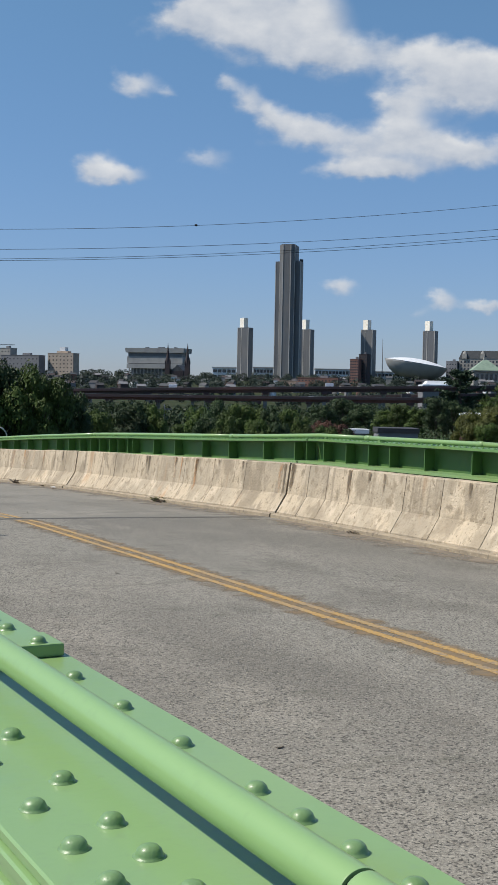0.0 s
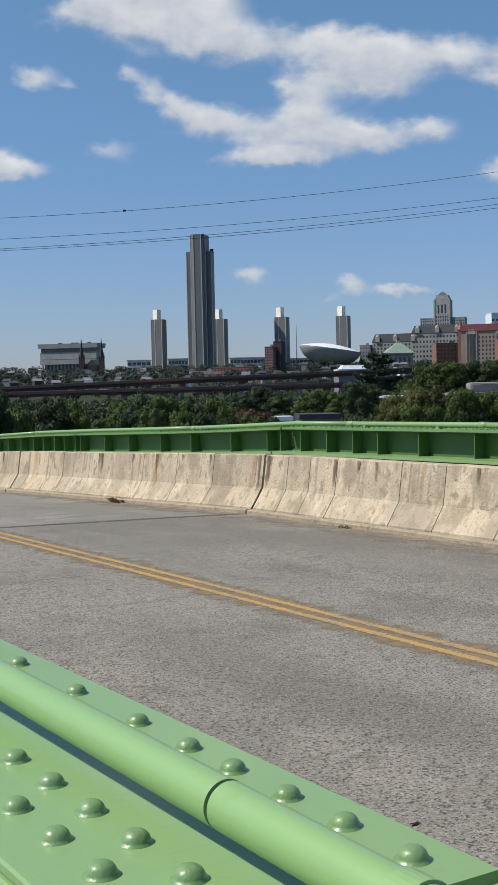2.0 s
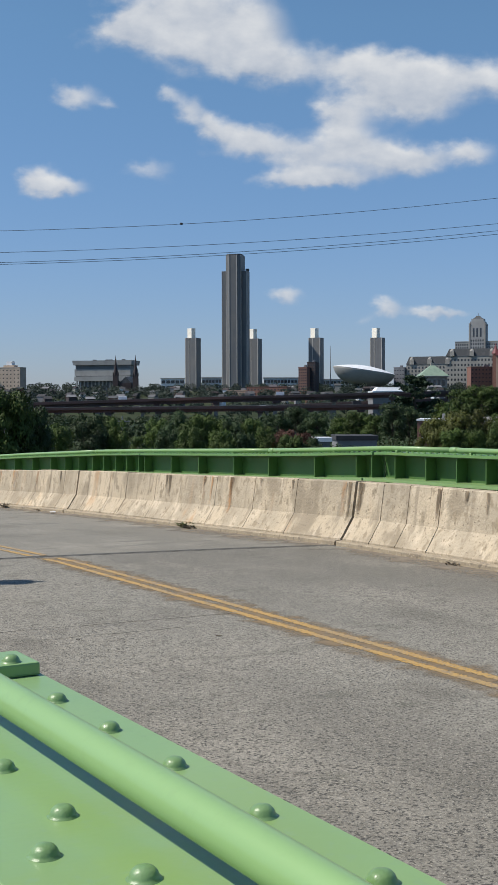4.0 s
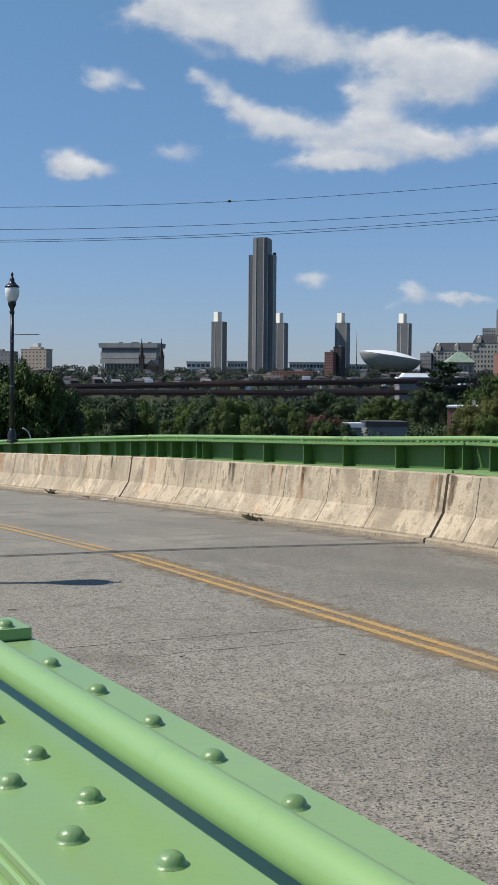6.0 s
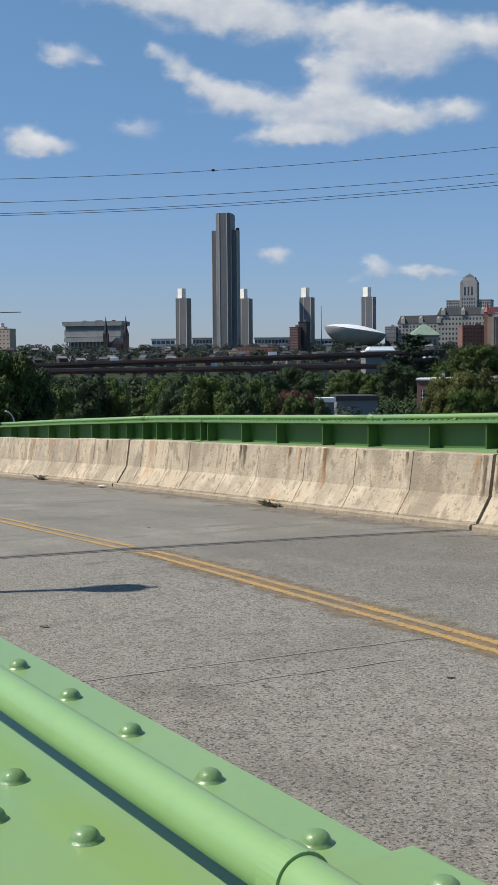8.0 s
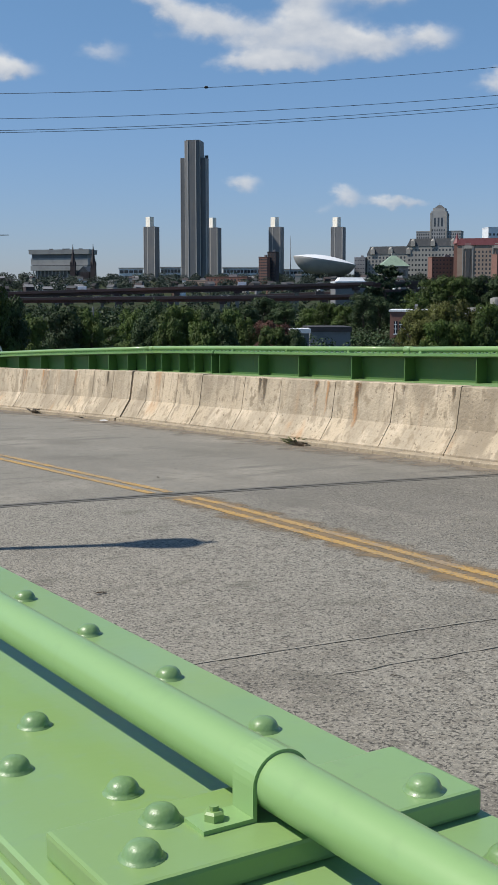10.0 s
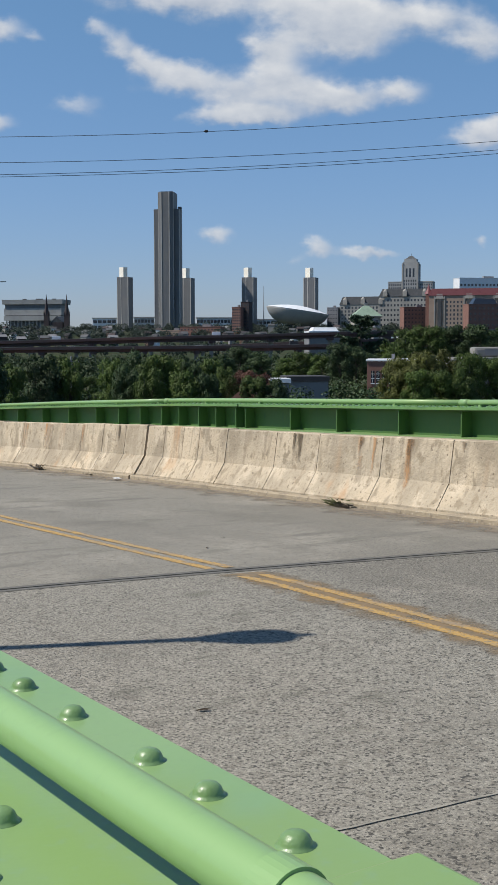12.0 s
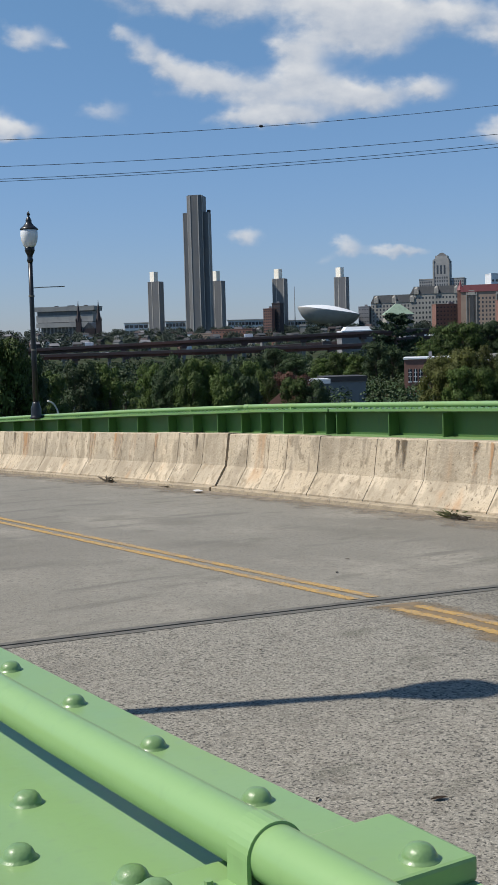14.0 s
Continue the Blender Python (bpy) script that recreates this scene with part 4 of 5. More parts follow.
def egg_hall():
    t = build("egg_hall", "smooth concrete egg-shaped hall tilted on a pedestal with a white roof", "hall", 196.8, 1700, 30, 0)
    bm = bmesh.new()
    bmesh.ops.create_uvsphere(bm, u_segments=40, v_segments=20, radius=1)
    for v in bm.verts:
        x, y, z = v.co
        rim = min(1.0, math.hypot(x, y))
        v.co = Vector((x * 44, y * 33, (1 - rim ** 3.6) ** 0.8 * (-21 if z < 0 else 4)))
    roof = bmesh.new()
    bmesh.ops.create_uvsphere(roof, u_segments=40, v_segments=20, radius=1)
    for v in list(roof.verts):
        x, y, z = v.co
        rim = min(1.0, math.hypot(x, y))
        v.co = Vector((x * 44.3, y * 33.3, (1 - rim ** 1.9) * (7.0 if z > 0 else 0) + 0.3))
    tilt = pose(0, 0, 25, 0, 8.5, 0)
    part("bowl", bm, M_SLAB, t, "grey concrete bowl", True, tilt)
    part("roof", roof, M_SHED, t, "white curved roof", True, tilt)
    part("pedestal", lathe(bmesh.new(), [(16, 0), (10, 5), (9, 11)], 20, Matrix.Translation((3, 0, 0))), M_STONE, t, smooth=True)


egg_hall()
lone("radio_mast", lathe(bmesh.new(), [(0.9, 20), (0.6, 60), (0.25, 92)], 6), M_GREY, "thin grey radio mast", "mast", m=Matrix.Translation(place(148.2, 1750, 0)))


def plaza(r0, r1, z0, z1, n):
    t = build("plaza_building", "long low pale office block with dark window bands", "building", (r0 + r1) / 2, 1800, 20, 0, group="plaza blocks")
    w = (r1 - r0) * 1.03
    bar(t, "body", M_SHED, w, 20, 0, z1 - 20)
    for zz in (0.45, 0.75):
        z = (z1 - 20) * zz
        for i in range(n):
            x = -w / 2 + w * (i + 0.5) / n
            part("window", boxed(x - w / n * 0.40, x + w / n * 0.40, -10.15, -9.9, z, z + (z1 - 20) * 0.17), M_GLASS, t)
    bar(t, "roof_edge", M_MARBLE, w + 2, 22, z1 - 20, z1 - 18.6)


plaza(-94, -61, 20, 46.5, 5)
plaza(-36, -8, 20, 47.5, 6)
plaza(52, 105, 20, 47, 11)
plaza(130, 178, 20, 44.5, 9)


def apartments(r, w, z, top, mat, nx, nz, label, dist=1600, ref=1750, depth=16, turn=-20, ww=1.8, hh=1.5, roof=""):
    k = dist / ref
    z1 = 1.7 + (top - 1.7) * k
    t = build("apartment_building", label, "building", r, dist, z, turn, ref, group="city blocks")
    w *= k
    bar(t, "wall", mat, w, depth, 0, z1 - z)
    bar(t, "roof_edge", mat, w + 0.6, depth + 0.6, z1 - z, z1 - z + 0.8)
    if roof == "lift":
        bar(t, "lift_house", M_SHED, 8, 8, z1 - z + 0.8, z1 - z + 8.5, w * 0.02, 0, "white lift house")
        bar(t, "plant_room", mat, 16, 9, z1 - z + 0.8, z1 - z + 3.5, w * 0.02)
    else:
        bar(t, "roof_box", M_GREY, w * 0.2, 5, z1 - z + 0.8, z1 - z + 3.4, w * 0.12)
    windows(t, -w / 2, w / 2, (z1 - z) * 0.1, (z1 - z) * 0.97, nx, nz, ww, hh, -depth / 2)
    return t


apartments(111.1, 12.4, 18, 60.9, M_BRICK, 4, 9, "dark red brick apartment slab", 1500)
apartments(123.4, 12.1, 18, 68.1, M_BROWN, 3, 9, "dark brown brick apartment tower", 1510)
apartments(248.6, 15.5, 22, 60.5, M_GREY, 4, 6, "small dark grey apartment tower", 1720)
apartments(-283.2, 38, 22, 56.5, M_CREAM, 7, 6, "pale tan apartment block on the hill", 1600, 1600, roof="lift")
apartments(-337, 58, 22, 53, M_GREY, 10, 4, "long grey building on the hill", 1600, 1600)
apartments(-358, 20, 22, 62, M_STONE, 4, 6, "pale stepped building on the hill", 1620, 1600)
apartments(367.3, 40, 20, 61, M_BRICK, 8, 6, "plain red brick office block", 1560, 1750, 20, 4)
apartments(60, 60, 16, 33, M_BRICK, 12, 2, "low pinkish brick building before the plaza", 1400)
apartments(20, 36, 16, 28, M_TANBR, 8, 1, "low tan building before the plaza", 1420)


def stepped_tower():
    t = build("office_tower", "pale stone stepped office tower with lower wings", "tower", 361, 1760, 20, -20)
    bar(t, "shaft", M_SLAB, 23, 23, 0, 101)
    bar(t, "upper_shaft", M_SLAB, 21, 21, 101, 107)
    bar(t, "crown", M_SLAB, 17.5, 17.5, 107, 111)
    bar(t, "cap", M_SLATE, 14, 14, 111, 115.5, 0, 0, "dark pyramid cap", 0.3)
    part("flagpole", lathe(bmesh.new(), [(0.3, 115), (0.15, 120)], 6), M_GREY, t)
    for q in (-1, 1):
        for e in (-1, 1):
            bar(t, "corner_pier", M_STONE, 2.2, 2.2, 60, 104.5, q * 10.8, e * 10.8)
        bar(t, "wing", M_SLAB, 21, 26, 0, 77.5, q * 21.5, 4)
        bar(t, "wing_parapet", M_STONE, 21.6, 26.6, 77.5, 78.8, q * 21.5, 4)
        windows(t, q * 22.5 - 9.5, q * 22.5 + 9.5, 46, 76, 6, 7, 1.7, 2.4, -9.0)
    windows(t, -7.5, 7.5, 84, 98, 3, 1, 2.6, 12.5, -11.5)
    windows(t, -10, 10, 42, 82, 6, 8, 1.6, 2.8, -11.5)


stepped_tower()


def mansard(r, w, z_eave, z_top, dist, label, n):
    t = build("office_building", label, "building", r, dist, 20, -19, group="mansard blocks")
    bar(t, "wall", M_STONE, w, 30, 0, z_eave - 20)
    bar(t, "roof", M_SLATE, w + 1, 31, z_eave - 20, z_top - 20, 0, 0, "dark slate mansard roof", 0.86)
    windows(t, -w / 2 + 1, w / 2 - 1, 12, z_eave - 22, n, 6, 2.2, 3.0, -15.0)
    for i in range(3):
        x = -w / 2 + w * (0.12 + 0.38 * i)
        d = bar(t, "dormer", M_STONE, 6, 6, z_eave - 20, z_eave - 13, x, -14)
        part("gable", lathe(bmesh.new(), [(3.2, z_eave - 13), (2.2, z_eave - 11), (0.3, z_eave - 9.6)], 10, Matrix.Translation((x, -14, 0))), M_STONE, d)


mansard(354, 72, 74.5, 85, 1700, "pale stone office block with a dark mansard roof and dormers", 15)
mansard(293.6, 66, 64, 75, 1720, "pale stone hotel-like block with a dark mansard roof", 13)


def pavilion():
    t = build("pavilion", "stone pavilion under a pale green copper pyramid roof", "pavilion", 295, 1600, 22, 0)
    bar(t, "wall", M_STONE, 34, 30, 0, 21)
    bar(t, "cornice", M_STONE, 38, 34, 21, 22.5)
    bar(t, "roof", M_COPPER, 39, 35, 22.5, 36.5, 0, 0, "pale green copper roof", 0.14)
    bar(t, "lantern", M_STONE, 4.5, 4.5, 36.5, 40)
    windows(t, -15, 15, 8, 19, 5, 1, 3.4, 8, -15.0)


pavilion()


def red_roof_block():
    t = build("office_building", "long rose masonry block with a red roof and dark bays", "building", 397, 1500, 20, -17, 1500)
    bar(t, "wall", M_TANBR, 126, 30, 0, 47.5)
    bar(t, "roof", M_ROOFRED, 128, 32, 47.5, 56, 0, 0, "red metal roof", 0.93)
    for x in (-50, -14, 22, 58):
        bar(t, "bay", M_SLATE, 5, 3, 4, 43, x, -14.6, "tall dark glazed bay")
        bar(t, "gable", M_STONE, 11, 2, 43.5, 49.5, x, -15.2, "cream stone gable", 0.6)
        bar(t, "pilaster", M_STONE, 1.4, 1, 0, 47, x - 6, -15.3)
        bar(t, "pilaster", M_STONE, 1.4, 1, 0, 47, x + 6, -15.3)
    for x0 in (-43, -7, 29):
        windows(t, x0, x0 + 22, 6, 42, 5, 7, 1.9, 2.8, -15.0)
    bar(t, "turret", M_BRICK, 7, 7, 0, 50, -64, -8)
    part("turret_roof", lathe(bmesh.new(), [(5, 50), (2, 56), (0.1, 63)], 8, Matrix.Translation((-64, -8, 0))), M_ROOFRED, t)


red_roof_block()
t = apartments(397, 40, 16, 56, M_BRICK, 7, 5, "brown brick office block with blue glass roof", 1380, 1500, 18, 6, 1.8, 2.4)
bar(t, "glass_roof", M_GLASS, 30, 14, 36, 43, 2, 0, "blue glass roof", 0.7)
t = apartments(398, 66, 20, 88, M_SHED, 14, 5, "white and dark banded office building", 1650, 1500, 24, 6, 3.0, 3.0)


# ---------------------------------------------------------------- highway viaducts
def viaduct(pts, thick, wide, label, pier_step, steel=M_DECK):
    """pts: (right, distance, height) along the deck."""
    t = thing("highway_viaduct", label, "viaduct", group="viaducts")
    def tube_box(name, mat, z0, z1, off, w):
        bm = bmesh.new()
        rings = []
        for r, d_, z in pts:
            rings.append([bm.verts.new(place(r, d_ + o, z + h)) for o, h in ((off - w / 2, z0), (off + w / 2, z0), (off + w / 2, z1), (off - w / 2, z1))])
        for a, b in zip(rings, rings[1:]):
            for i in range(4):
                bm.faces.new((a[i], a[(i + 1) % 4], b[(i + 1) % 4], b[i]))
        bm.faces.new(rings[0]), bm.faces.new(rings[-1])
        bmesh.ops.recalc_face_normals(bm, faces=bm.faces[:])
        part(name, bm, mat, t)

    tube_box("girder", steel, -thick, -0.6, -wide * 0.3, 0.8)
    tube_box("girder", steel, -thick, -0.6, wide * 0.3, 0.8)
    tube_box("deck", M_DECK, -0.6, 0, 0, wide)
    tube_box("parapet", M_DECK, 0, 0.85, -wide / 2 + 0.2, 0.3)
    tube_box("rail", M_PIER, 0.95, 1.1, -wide / 2 + 0.2, 0.15)
    rs, ds, zs = zip(*pts)
    r = rs[0] + 6
    while r < rs[-1]:
        d_, z = float(np.interp(r, rs, ds)), float(np.interp(r, rs, zs))
        p = place(r, d_, 0)
        g = hill(d_, r) - 0.5
        bm = boxed(-1.1, 1.1, -1, 1, g, z - thick, m=Matrix.Translation(p) @ pose(0, 0, 0, 0, 0, -29))
        part("pier", bm, M_PIER, t)
        part("cap", boxed(-1.6, 1.6, -wide * 0.42, wide * 0.42, z - thick - 1.2, z - thick - 0.02, m=Matrix.Translation(p) @ pose(0, 0, 0, 0, 0, -29)), M_DECK, t)
        r += pier_step


viaduct([(-420, 760, -1.5), (-200, 720, 2.6), (-114, 705, 5.0), (0, 700, 8.2), (53, 700, 9.3), (105, 700, 10.7), (150, 710, 11.5), (230, 760, 13)], 2.4, 11, "dark rust-brown elevated highway on piers", 34)
viaduct([(-420, 700, -2.5), (-200, 670, 0.2), (-110, 655, 1.9), (0, 650, 2.6), (60, 650, 3.0), (110, 650, 4.0), (180, 665, 6.0)], 2.0, 10, "lower rust-brown elevated highway on piers", 27, M_OXIDE)
viaduct([(-300, 800, 2), (-100, 790, 2.3), (20, 780, 3.2), (110, 770, 6.5), (190, 800, 9)], 1.6, 9, "curving highway ramp behind the viaducts", 40)

rnd = random.Random(12)
M_CARS = [M_SHED, M_GREY, M_TAR, M_SHED]
for i, (r, d_) in enumerate([(-60, 707), (-28, 703), (4, 702), (31, 702), (-96, 709), (58, 702), (70, 652), (-48, 656), (20, 652)]):
    pts = ((-420, -200, -114, 0, 53, 105), (-1.5, 2.6, 5.0, 8.2, 9.3, 10.7)) if d_ > 690 else ((-420, -200, -110, 0, 60, 110), (-2.5, 0.2, 1.9, 2.6, 3.0, 4.0))
    z = float(np.interp(r, *pts))
    tall = 2.9 if i % 3 == 0 else 1.5
    p = place(r, d_ + 0.5, z)
    car = thing("van" if tall > 2 else "car", "small distant vehicle on the elevated highway", "vehicle", pose(p.x, p.y, p.z, 0, 0, -29), group="highway traffic")
    part("body", boxed(-2.4, 2.4, -0.95, 0.95, 0.35, tall * 0.62 if tall < 2 else tall, 0.12), M_CARS[i % 4], car)
    if tall < 2:
        part("cabin", boxed(-1.3, 1.4, -0.85, 0.85, 0.93, 1.48, 0.15), M_GLASS, car)
    for x in (-1.5, 1.5):
        for y in (-0.85, 0.85):
            part("wheel", lathe(bmesh.new(), [(0.34, -0.1), (0.34, 0.1)], 10, pose(x, y, 0.34, 90, 0, 0)), M_TAR, car)


# white sheds beyond the highway
t = build("warehouse", "white metal warehouse beside the highway", "warehouse", 91.5, 760, -3, 4, 700)
bar(t, "lower_wall", M_GREY, 19, 16, 0, 10.6, 0, 0, "grey lower wall")
bar(t, "wall", M_SHED, 19.1, 16.1, 10.6, 15.8)
bar(t, "upper_wall", M_SHED, 17, 12, 15.8, 18.2, 1, 0, "", 0.8)
bar(t, "roof_band", M_GREY, 19.4, 16.4, 10.6, 12.2)


# ---------------------------------------------------------------- nearer buildings
def brick_school():
    p = place(35.7, 222, -7.2)
    t = thing("brick_building", "two-storey red brick building with white-framed windows and pale coping", "building", pose(p.x, p.y, p.z, 0, 0, -40))
    part("wall", boxed(0, 18, 0, 24, 0, 6.7), M_BRICK, t)
    part("coping", boxed(-0.2, 18.2, -0.2, 24.2, 6.7, 7.0), M_SHED, t, "white coping")
    part("roof_vent", boxed(4.4, 5, 6, 6.6, 6.9, 8.0), M_GREY, t)
    for row, tall in ((0.0, 0.62), (2.75, 2.25)):
        for i in range(9):
            x = 0.72 + i * 0.95 + 0.3 * (i // 3)
            w = part("window", boxed(x, x + 0.62, -0.05, 0.1, row, row + tall), M_GLASS, t)
            for z in (0.36, 0.72):
                part("frame", boxed(x, x + 0.62, -0.09, -0.051, row + tall * z, row + tall * z + 0.08), M_SHED, w, "white sash bar")
            part("frame", boxed(x + 0.28, x + 0.34, -0.088, -0.053, row, row + tall), M_SHED, w, "white sash bar")
            part("sill", boxed(x - 0.06, x + 0.68, -0.16, 0.02, row - 0.16, row - 0.004), M_SHED, w, "white sill")


brick_school()
p = place(19.0, 200, -7)
t = thing("warehouse", "low grey block warehouse with a dark flat roof", "warehouse", pose(p.x, p.y, p.z, 0, 0, -29))
part("wall", boxed(0, 6.6, 0, 10, 0, 3.5), M_GREY, t)
part("roof", boxed(-0.2, 6.8, -0.2, 10.2, 3.5, 4.3), M_TAR, t)
p = place(34.2, 140, -7)
t = thing("warehouse", "grey flat-roofed building with a pale roof unit", "warehouse", pose(p.x, p.y, p.z, 0, 0, -29))
part("wall", boxed(-1.5, 14, 0, 10, 0, 7.4), M_GREY, t)
part("coping", boxed(-1.6, 14.1, -0.1, 10.1, 7.4, 7.7), M_PIER, t)
bm = boxed(0, 8, 1, 3.4, 7.75, 8.9, 0.35)
u = part("roof_unit", bm, M_PIER, t, "pale rounded roof unit")
for i in range(2):
    part("grille", boxed(1.2 + 3.4 * i, 3.2 + 3.4 * i, 0.97, 1.05, 7.95, 8.7), M_GREY, u)
windows(t, 1, 12, 4.0, 6.0, 5, 1, 1.4, 1.1, 0.0)
p = place(4.4, 120, -7)
t = thing("house", "small house with a dark red roof and white gable", "house", pose(p.x, p.y, p.z, 0, 0, -40))
part("wall", boxed(0, 4.2, 0, 6, 0, 3.2), M_SHED, t)
bm = bmesh.new()
v = [bm.verts.new(q) for q in ((-0.3, -0.3, 3.2), (4.5, -0.3, 3.2), (2.1, -0.3, 5.2), (-0.3, 6.3, 3.2), (4.5, 6.3, 3.2), (2.1, 6.3, 5.2))]
for q in ((0, 1, 2), (3, 5, 4), (0, 2, 5, 3), (1, 4, 5, 2), (0, 3, 4, 1)):
    bm.faces.new([v[i] for i in q])
part("roof", bm, M_BRICK, t)
t = thing("house", "low white-roofed shed among the trees", "shed", Matrix.Translation(place(10.9, 140, -7)) @ pose(0, 0, 0, 0, 0, -29))
part("wall", boxed(0, 1.9, 0, 4, 0, 4.9), M_GREY, t)
part("roof", boxed(-0.2, 2.1, -0.2, 4.2, 4.9, 5.4), M_SHED, t, "bright white roof")
for r, d_, top in ((-15.5, 140, 0.6), (-12.2, 150, 0.9), (-24, 135, 0.8)):
    pl = thing("utility_pole", "grey wooden utility pole among the trees", "pole", Matrix.Translation(place(r, d_, -7)) @ pose(0, 0, 0, 0, 0, -29), group="utility poles")
    part("shaft", lathe(bmesh.new(), [(0.12, 0), (0.075, top + 7)], 8), M_GREY, pl)
    part("crossarm", boxed(-0.9, 0.9, -0.05, 0.05, top + 6.3, top + 6.42), M_GREY, pl)


# ---------------------------------------------------------------- trees
def leaf_material(name, c):
    mt = material(name, c, 0.6, spots=[(0.5, tuple(v * 0.62 for v in c), 0.42, 0.65, 4, ONE), (3.0, tuple(v * 1.35 for v in c), 0.55, 0.75, 3, ONE)], jitter=0.22, spec=0.25)
    return mt


M_LEAF = leaf_material("mid green leaves", (0.064, 0.102, 0.019))
M_LEAF_D = leaf_material("dark green leaves", (0.037, 0.064, 0.021))
# Leaf green made bluer and duller: distance haze is put into the base colour.
M_LEAF_HAZE = leaf_material("far leaves with blue haze in the colour", (0.036, 0.052, 0.037))
M_LEAF_Y = leaf_material("yellowing leaves", (0.082, 0.090, 0.019))
M_LEAF_R = leaf_material("reddish leaves", (0.10, 0.045, 0.03))
M_NEEDLE = leaf_material("dark pine needles", (0.036, 0.064, 0.032))
M_BARK = material("grey-brown bark", (0.080, 0.064, 0.048), 0.95, spots=[(6, (0.048, 0.040, 0.032), 0.45, 0.65, 4, (1, 1, 0.3))])


def quads(name, centres, sizes, rng, out=None, loose=0.55):
    """Many small leaf quads with random turns, as one mesh."""
    n = len(centres)
    nrm = rng.normal(size=(n, 3)) if out is None else out + rng.normal(size=(n, 3)) * loose
    nrm /= np.linalg.norm(nrm, axis=1)[:, None]
    a = np.cross(nrm, rng.normal(size=(n, 3)))
    a /= np.linalg.norm(a, axis=1)[:, None]
    b = np.cross(nrm, a)
    a, b = a * sizes[:, None] * 0.5, b * sizes[:, None] * 0.36
    v = np.stack([centres - a, centres + b, centres + a, centres - b], 1).reshape(-1, 3)
    me = bpy.data.meshes.new(name)
    me.from_pydata(v.tolist(), [], np.arange(4 * n).reshape(n, 4).tolist())
    return me


def tree_meshes(seed, n, high, wide, size):
    """Trunk with limbs, and a lumpy crown of leaf quads; the foot stands at the origin."""
    rng = np.random.default_rng(seed)
    bm = bmesh.new()
    tube(bm, [(0, 0, -0.3), (0.1, 0.05, high * 0.3), (0.05, 0.1, high * 0.62)], 0.16 * high / 8, 8)
    lumps = []
    for k in range(18):
        a, t = 2.4 * k + rng.uniform(-0.5, 0.5), 0.26 + 0.66 * (k / 17) ** 0.85 + rng.uniform(-0.05, 0.05)
        rad = wide * math.sqrt(max(0.03, 1 - ((t - 0.5) / 0.52) ** 2)) * rng.uniform(0.5, 0.85)
        c = np.array([math.cos(a) * rad, math.sin(a) * rad, high * t])
        lumps.append((c, wide * rng.uniform(0.27, 0.47)))
        tube(bm, [(0.05, 0.05, high * 0.22 + 0.3 * high * rng.uniform(0, 1)), tuple(c * (0.55, 0.55, 0.8)), tuple(c)], 0.045 * high / 8, 5)
    lumps.append((np.array([0, 0, high * 0.88]), wide * 0.32))
    pts, outs = [], []
    total = sum(rr ** 2 for _, rr in lumps)
    for c, rr in lumps:
        m = int(n * rr ** 2 / total)
        d_ = rng.normal(size=(m, 3))
        d_[:, 2] = np.where(rng.uniform(size=m) < 0.55, np.abs(d_[:, 2]), d_[:, 2])
        d_ /= np.linalg.norm(d_, axis=1)[:, None]
        rad = rr * rng.uniform(0.55, 1.0, (m, 1)) ** 0.5
        wob = 1 + 0.22 * np.sin(d_[:, :1] * 7 + seed) * np.cos(d_[:, 1:2] * 6) + 0.12 * np.sin(d_[:, 2:] * 13 + d_[:, :1] * 9)
        pts.append(c + d_ * rad * wob * (1, 1, 0.72))
        outs.append(d_ + (0, 0, 0.25))
    pts = np.concatenate(pts)
    me = quads("crown", pts, size * rng.uniform(0.6, 1.4, len(pts)), rng, np.concatenate(outs), 0.42)
    return to_mesh(bm, "trunk"), me


KINDS = [tree_meshes(3 + i, 13000, 9.0, 3.6 + 0.25 * (i % 3), 0.25) for i in range(7)]


def tree(u, z, dist, wide, mat, kind, label="leafy green deciduous tree below the bridge"):
    """u and z are read 150 m away; the foot stands on the low ground."""
    k = dist / 150
    top = 1.7 + (z - 1.7) * k
    p = place(u * k, dist, -7)
    rnd = random.Random(int(u * 37 + dist * 11))
    high = top + 7
    t = thing("tree", label, "tree", Matrix.Translation(p) @ pose(0, 0, 0, 0, 0, rnd.uniform(0, 360)), group="roadside trees")
    trunk, crown_me = KINDS[kind % len(KINDS)]
    sc = Matrix.Diagonal((wide / 3.7, wide / 3.7, high / 8.9, 1))
    part("trunk", trunk, M_BARK, t, m=sc)
    c = new("crown", crown_me.copy())
    c.data.materials.append(mat)
    c.parent, c.matrix_basis = t, sc


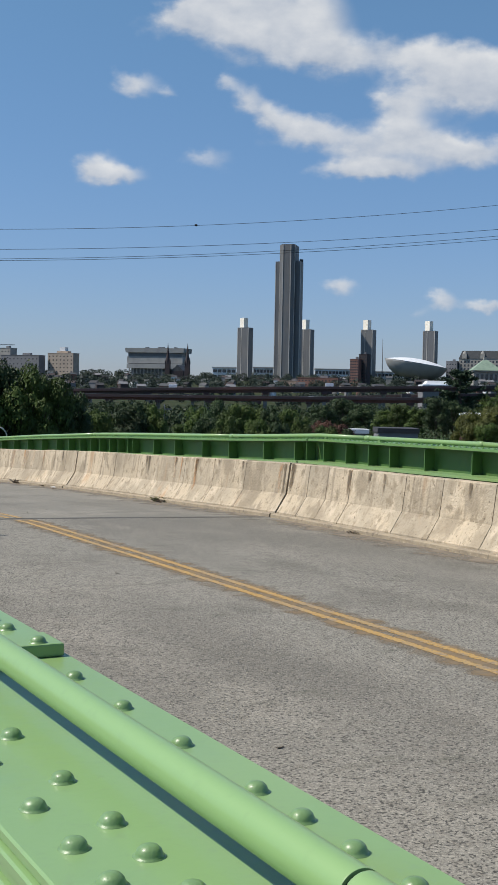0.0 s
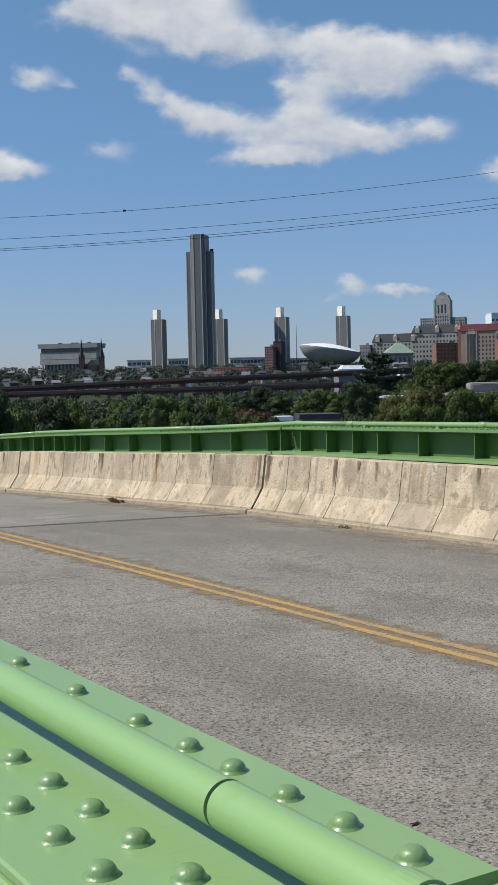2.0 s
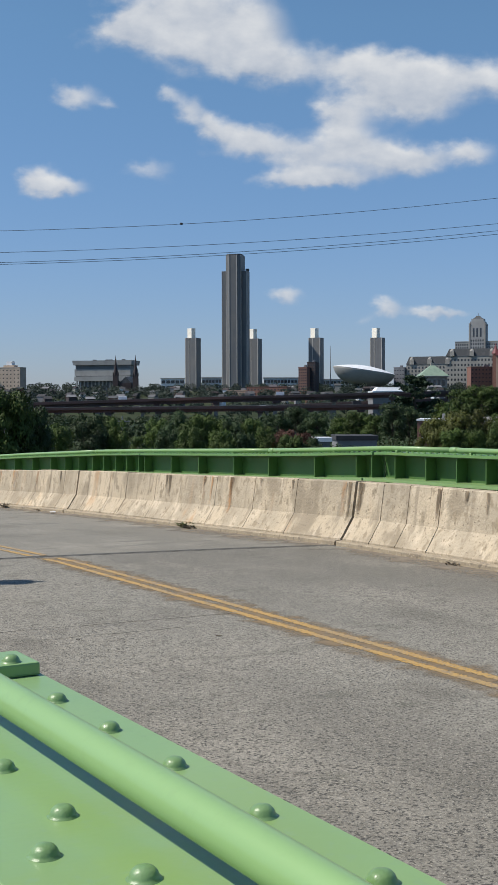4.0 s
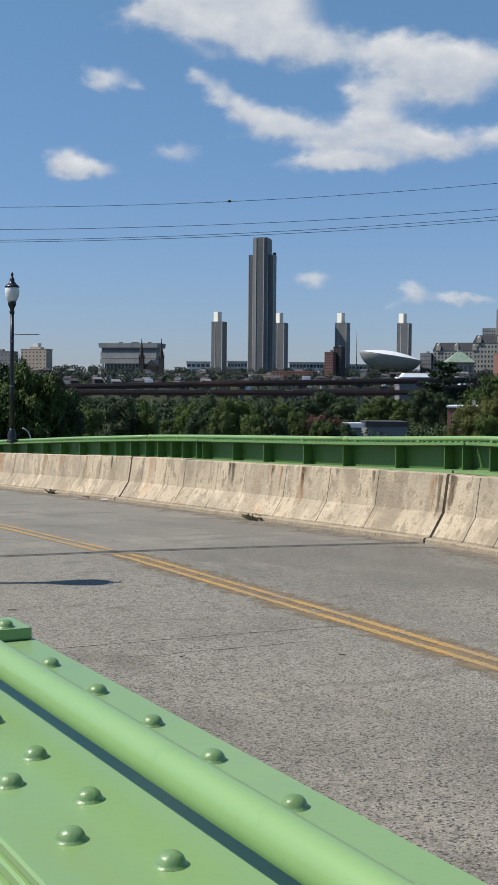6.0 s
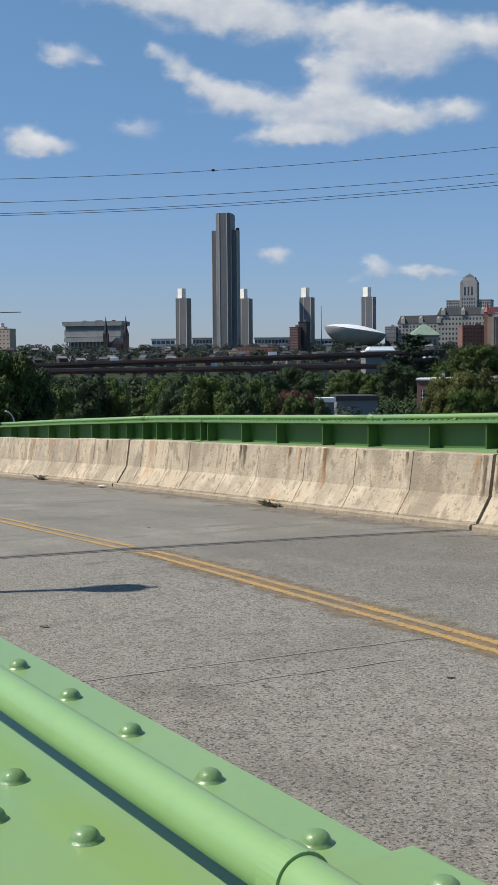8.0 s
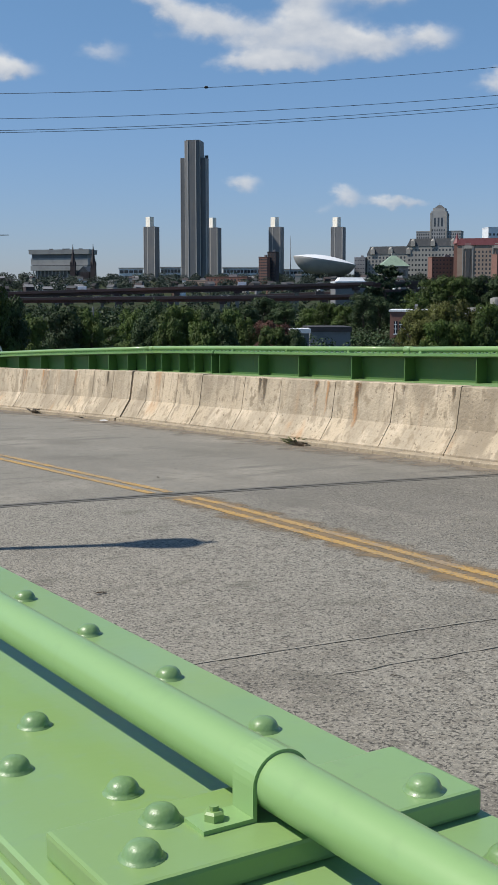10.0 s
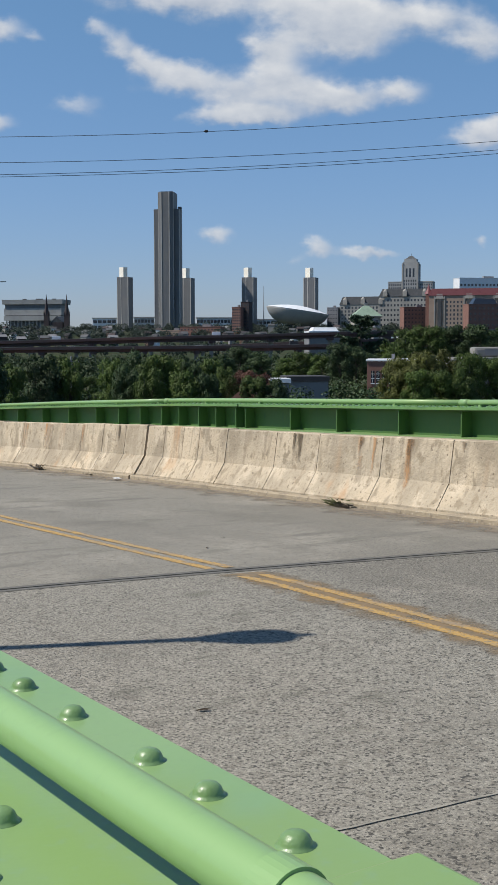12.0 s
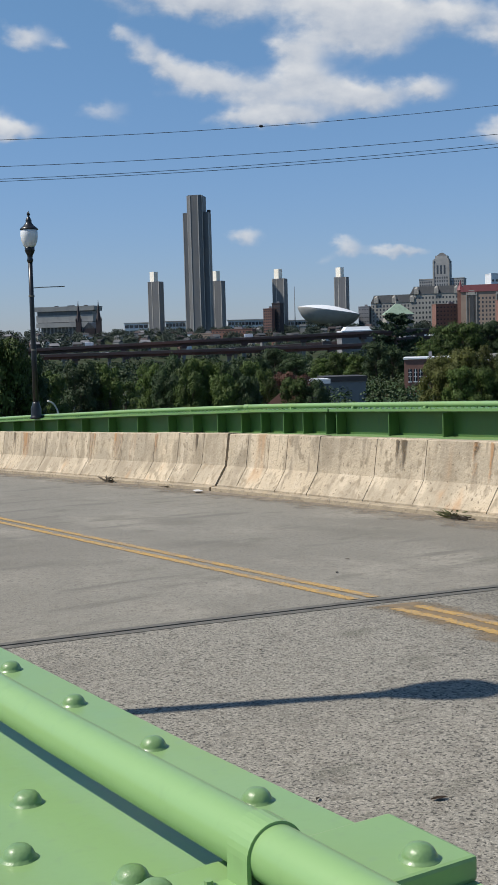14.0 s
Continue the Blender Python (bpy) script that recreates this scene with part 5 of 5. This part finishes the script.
LEFT = [(-40, 6.0, 90, 3.4), (-36, 5.7, 92, 3.0), (-32, 5.2, 93, 2.6), (-28.8, 4.5, 92, 2.4), (-25.8, 3.5, 92, 2.2), (-23.2, 2.1, 94, 1.8), (-20.4, -0.3, 104, 1.8), (-18.3, -0.4, 135, 2.0),
        (-16.2, 0.9, 118, 2.0), (-14.2, 0.4, 125, 1.6), (-12.7, 0.1, 120, 1.4)]
for i, (u, z, d_, w) in enumerate(LEFT):
    tree(u, z, d_, w, M_LEAF_D if i % 3 == 2 else M_LEAF, i)
MID = [(-7.4, 0.1, 130, 1.6), (-5.3, 0.9, 126, 2.0), (-2.7, 0.7, 124, 1.9), (-0.5, 0.5, 126, 1.9), (1.7, 0.1, 124, 1.7), (3.7, 0.4, 126, 1.7), (5.7, -0.6, 124, 1.3), (-6.3, -1.3, 112, 1.4),
       (-3.6, -1.1, 110, 1.5), (0.6, -1.2, 110, 1.5), (3.1, -1.3, 110, 1.4), (-10.0, -1.6, 170, 2.0), (9.0, -1.6, 118, 1.4), (11.6, -2.0, 118, 1.3)]
for i, (u, z, d_, w) in enumerate(MID):
    tree(u, z, d_, w, M_LEAF_D if i % 3 == 1 else M_LEAF, i + 2)
tree(8.2, -1.0, 132, 1.7, M_LEAF_R, 1, "small tree with dull reddish leaves")
tree(10.6, -1.5, 134, 1.5, M_LEAF_R, 4, "small tree with dull reddish leaves")
RIGHT = [(6.6, 1.0, 300, 3.4), (9, 1.8, 310, 3.6), (11.4, 1.1, 300, 3.2), (14.4, 0.5, 262, 2.4), (16.4, 1.3, 260, 2.8), (18.6, 0.9, 255, 2.6), (21.0, 2.4, 250, 3.0), (23.0, 1.9, 255, 2.6), (24.6, 1.0, 262, 2.4),
         (27.3, 2.4, 290, 3.6), (29.7, 3.9, 300, 4.4), (32.2, 4.5, 300, 4.6), (35, 4.4, 305, 4.6), (38, 4.6, 300, 4.6), (41.5, 4.4, 300, 4.8), (45, 4.5, 300, 4.8)]
for i, (u, z, d_, w) in enumerate(RIGHT):
    tree(u, z, d_, w, (M_LEAF, M_LEAF_D)[(i // 3 + 1) % 2], i + 1)
for i, (u, z, d_, w) in enumerate([(26.2, 0.3, 133, 1.7), (27.9, 0.6, 131, 1.9), (30.2, 0.9, 131, 2.1), (32.6, 1.0, 132, 2.1), (35.2, 0.8, 131, 2.1), (37.8, 0.6, 133, 2.0), (29, -1.0, 126, 1.7), (31.6, -1.0, 126, 1.7),
                                   (34.2, -1.0, 126, 1.7), (40.5, 0.4, 133, 2.0)]):
    tree(u, z, d_, w, M_LEAF_Y if i < 4 else M_LEAF, i, "dense tree with yellowing leaves before the brick building")


def pine():
    rng = np.random.default_rng(9)
    p = place(44.0, 280, -7)
    t = thing("tree", "tall dark pine with layered drooping boughs", "tree", Matrix.Translation(p) @ Matrix.Scale(1.02, 4))
    part("trunk", tube(bmesh.new(), [(0, 0, 0), (0.1, 0, 8), (0, 0.1, 15.5)], 0.3, 8), M_BARK, t)
    pts = []
    for k in range(54):
        h = 4.5 + 11.3 * k / 53
        ln = min(5.4, (16.8 - h) * 1.25 + 0.6) * rng.uniform(0.65, 1.1)
        a = rng.uniform(0, 6.28)
        s = rng.uniform(0.15, 1, 170)
        q = np.stack([np.cos(a) * ln * s, np.sin(a) * ln * s, h - 0.10 * ln * s + 0.25 * ln * s * s], 1)
        pts.append(q + rng.normal(size=(170, 3)) * (0.30, 0.30, 0.13))
    pts = np.concatenate(pts)
    part("crown", quads("crown", pts, 0.5 * rng.uniform(0.6, 1.4, len(pts)), rng), M_NEEDLE, t)


pine()


def woods(name, n, r_range, d_range, size, mat, seed, label, leaves=70, high=(6, 11)):
    """Far woods on the slope, crowns of leaf quads, as one sheet of stuff."""
    rng = np.random.default_rng(seed)
    pts, sz, outs = [], [], []
    for _ in range(n):
        d_ = rng.uniform(*d_range)
        r = rng.uniform(*r_range) * d_ / 1500
        h = rng.uniform(*high)
        base = place(r, d_, hill(d_, r))
        v = rng.normal(size=(leaves, 3))
        v /= np.linalg.norm(v, axis=1)[:, None]
        v *= rng.uniform(0.4, 1, (leaves, 1)) ** 0.4
        pts.append(np.array(base) + (0, 0, h * 0.55) + v * (h * 0.55, h * 0.55, h * 0.48))
        sz.append(rng.uniform(0.7, 1.3, leaves) * size)
        outs.append(v + (0, 0, 0.35))
    pts, sz = np.concatenate(pts), np.concatenate(sz)
    lone(name, quads(name, pts, sz, rng, np.concatenate(outs)), mat, label, "woods", kind="stuff")


# the far crowns carry their haze in the leaf colour
woods("far_woods", 620, (-520, 520), (1250, 1720), 1.5, M_LEAF_HAZE, 21, "dark green woods on the far slope", 230, (7, 13))
woods("far_woods", 260, (-520, 520), (1900, 2250), 2.2, M_LEAF_HAZE, 22, "dark green tree line along the hilltop", 220, (10, 18))
woods("undergrowth", 620, (-520, 540), (92, 300), 0.42, M_LEAF_D, 26, "dark shrubs and saplings below the trees", 130, (1.8, 3.8))
woods("valley_woods", 420, (-480, 520), (300, 640), 0.7, M_LEAF_D, 23, "dark green woods below the highway", 260, (3, 6))
woods("valley_woods", 330, (-520, 520), (830, 1250), 1.2, M_LEAF_HAZE, 24, "mixed woods behind the highway", 200, (5, 9))

rnd = random.Random(4)
M_HOUSE = [M_STONE, M_BRICK, M_SHED, M_GREY, M_BROWN]
for i in range(105):
    d_ = rnd.uniform(1150, 1600)
    r = rnd.uniform(-330, 330) * d_ / 1500
    w, h = rnd.uniform(4.5, 8.5), rnd.uniform(6.5, 10)
    p = place(r, d_, hill(d_, r) - 0.5)
    t = thing("house", "small distant house on the wooded slope", "house", pose(p.x, p.y, p.z, 0, 0, -29 + rnd.uniform(-35, 35)), group="hillside houses")
    part("wall", boxed(-w / 2, w / 2, -3.5, 3.5, 0, h), M_HOUSE[i % 5], t)
    bm = bmesh.new()
    v = [bm.verts.new(q) for q in ((-w / 2 - .4, -3.9, h), (w / 2 + .4, -3.9, h), (w / 2 + .4, 3.9, h), (-w / 2 - .4, 3.9, h), (-w / 2 - .4, 0, h + 2.4), (w / 2 + .4, 0, h + 2.4))]
    for q in ((0, 1, 5, 4), (2, 3, 4, 5), (1, 2, 5), (3, 0, 4), (3, 2, 1, 0)):
        bm.faces.new([v[k] for k in q])
    part("roof", bm, (M_SLATE, M_GREY, M_TAR, M_BROWN)[i % 4], t)
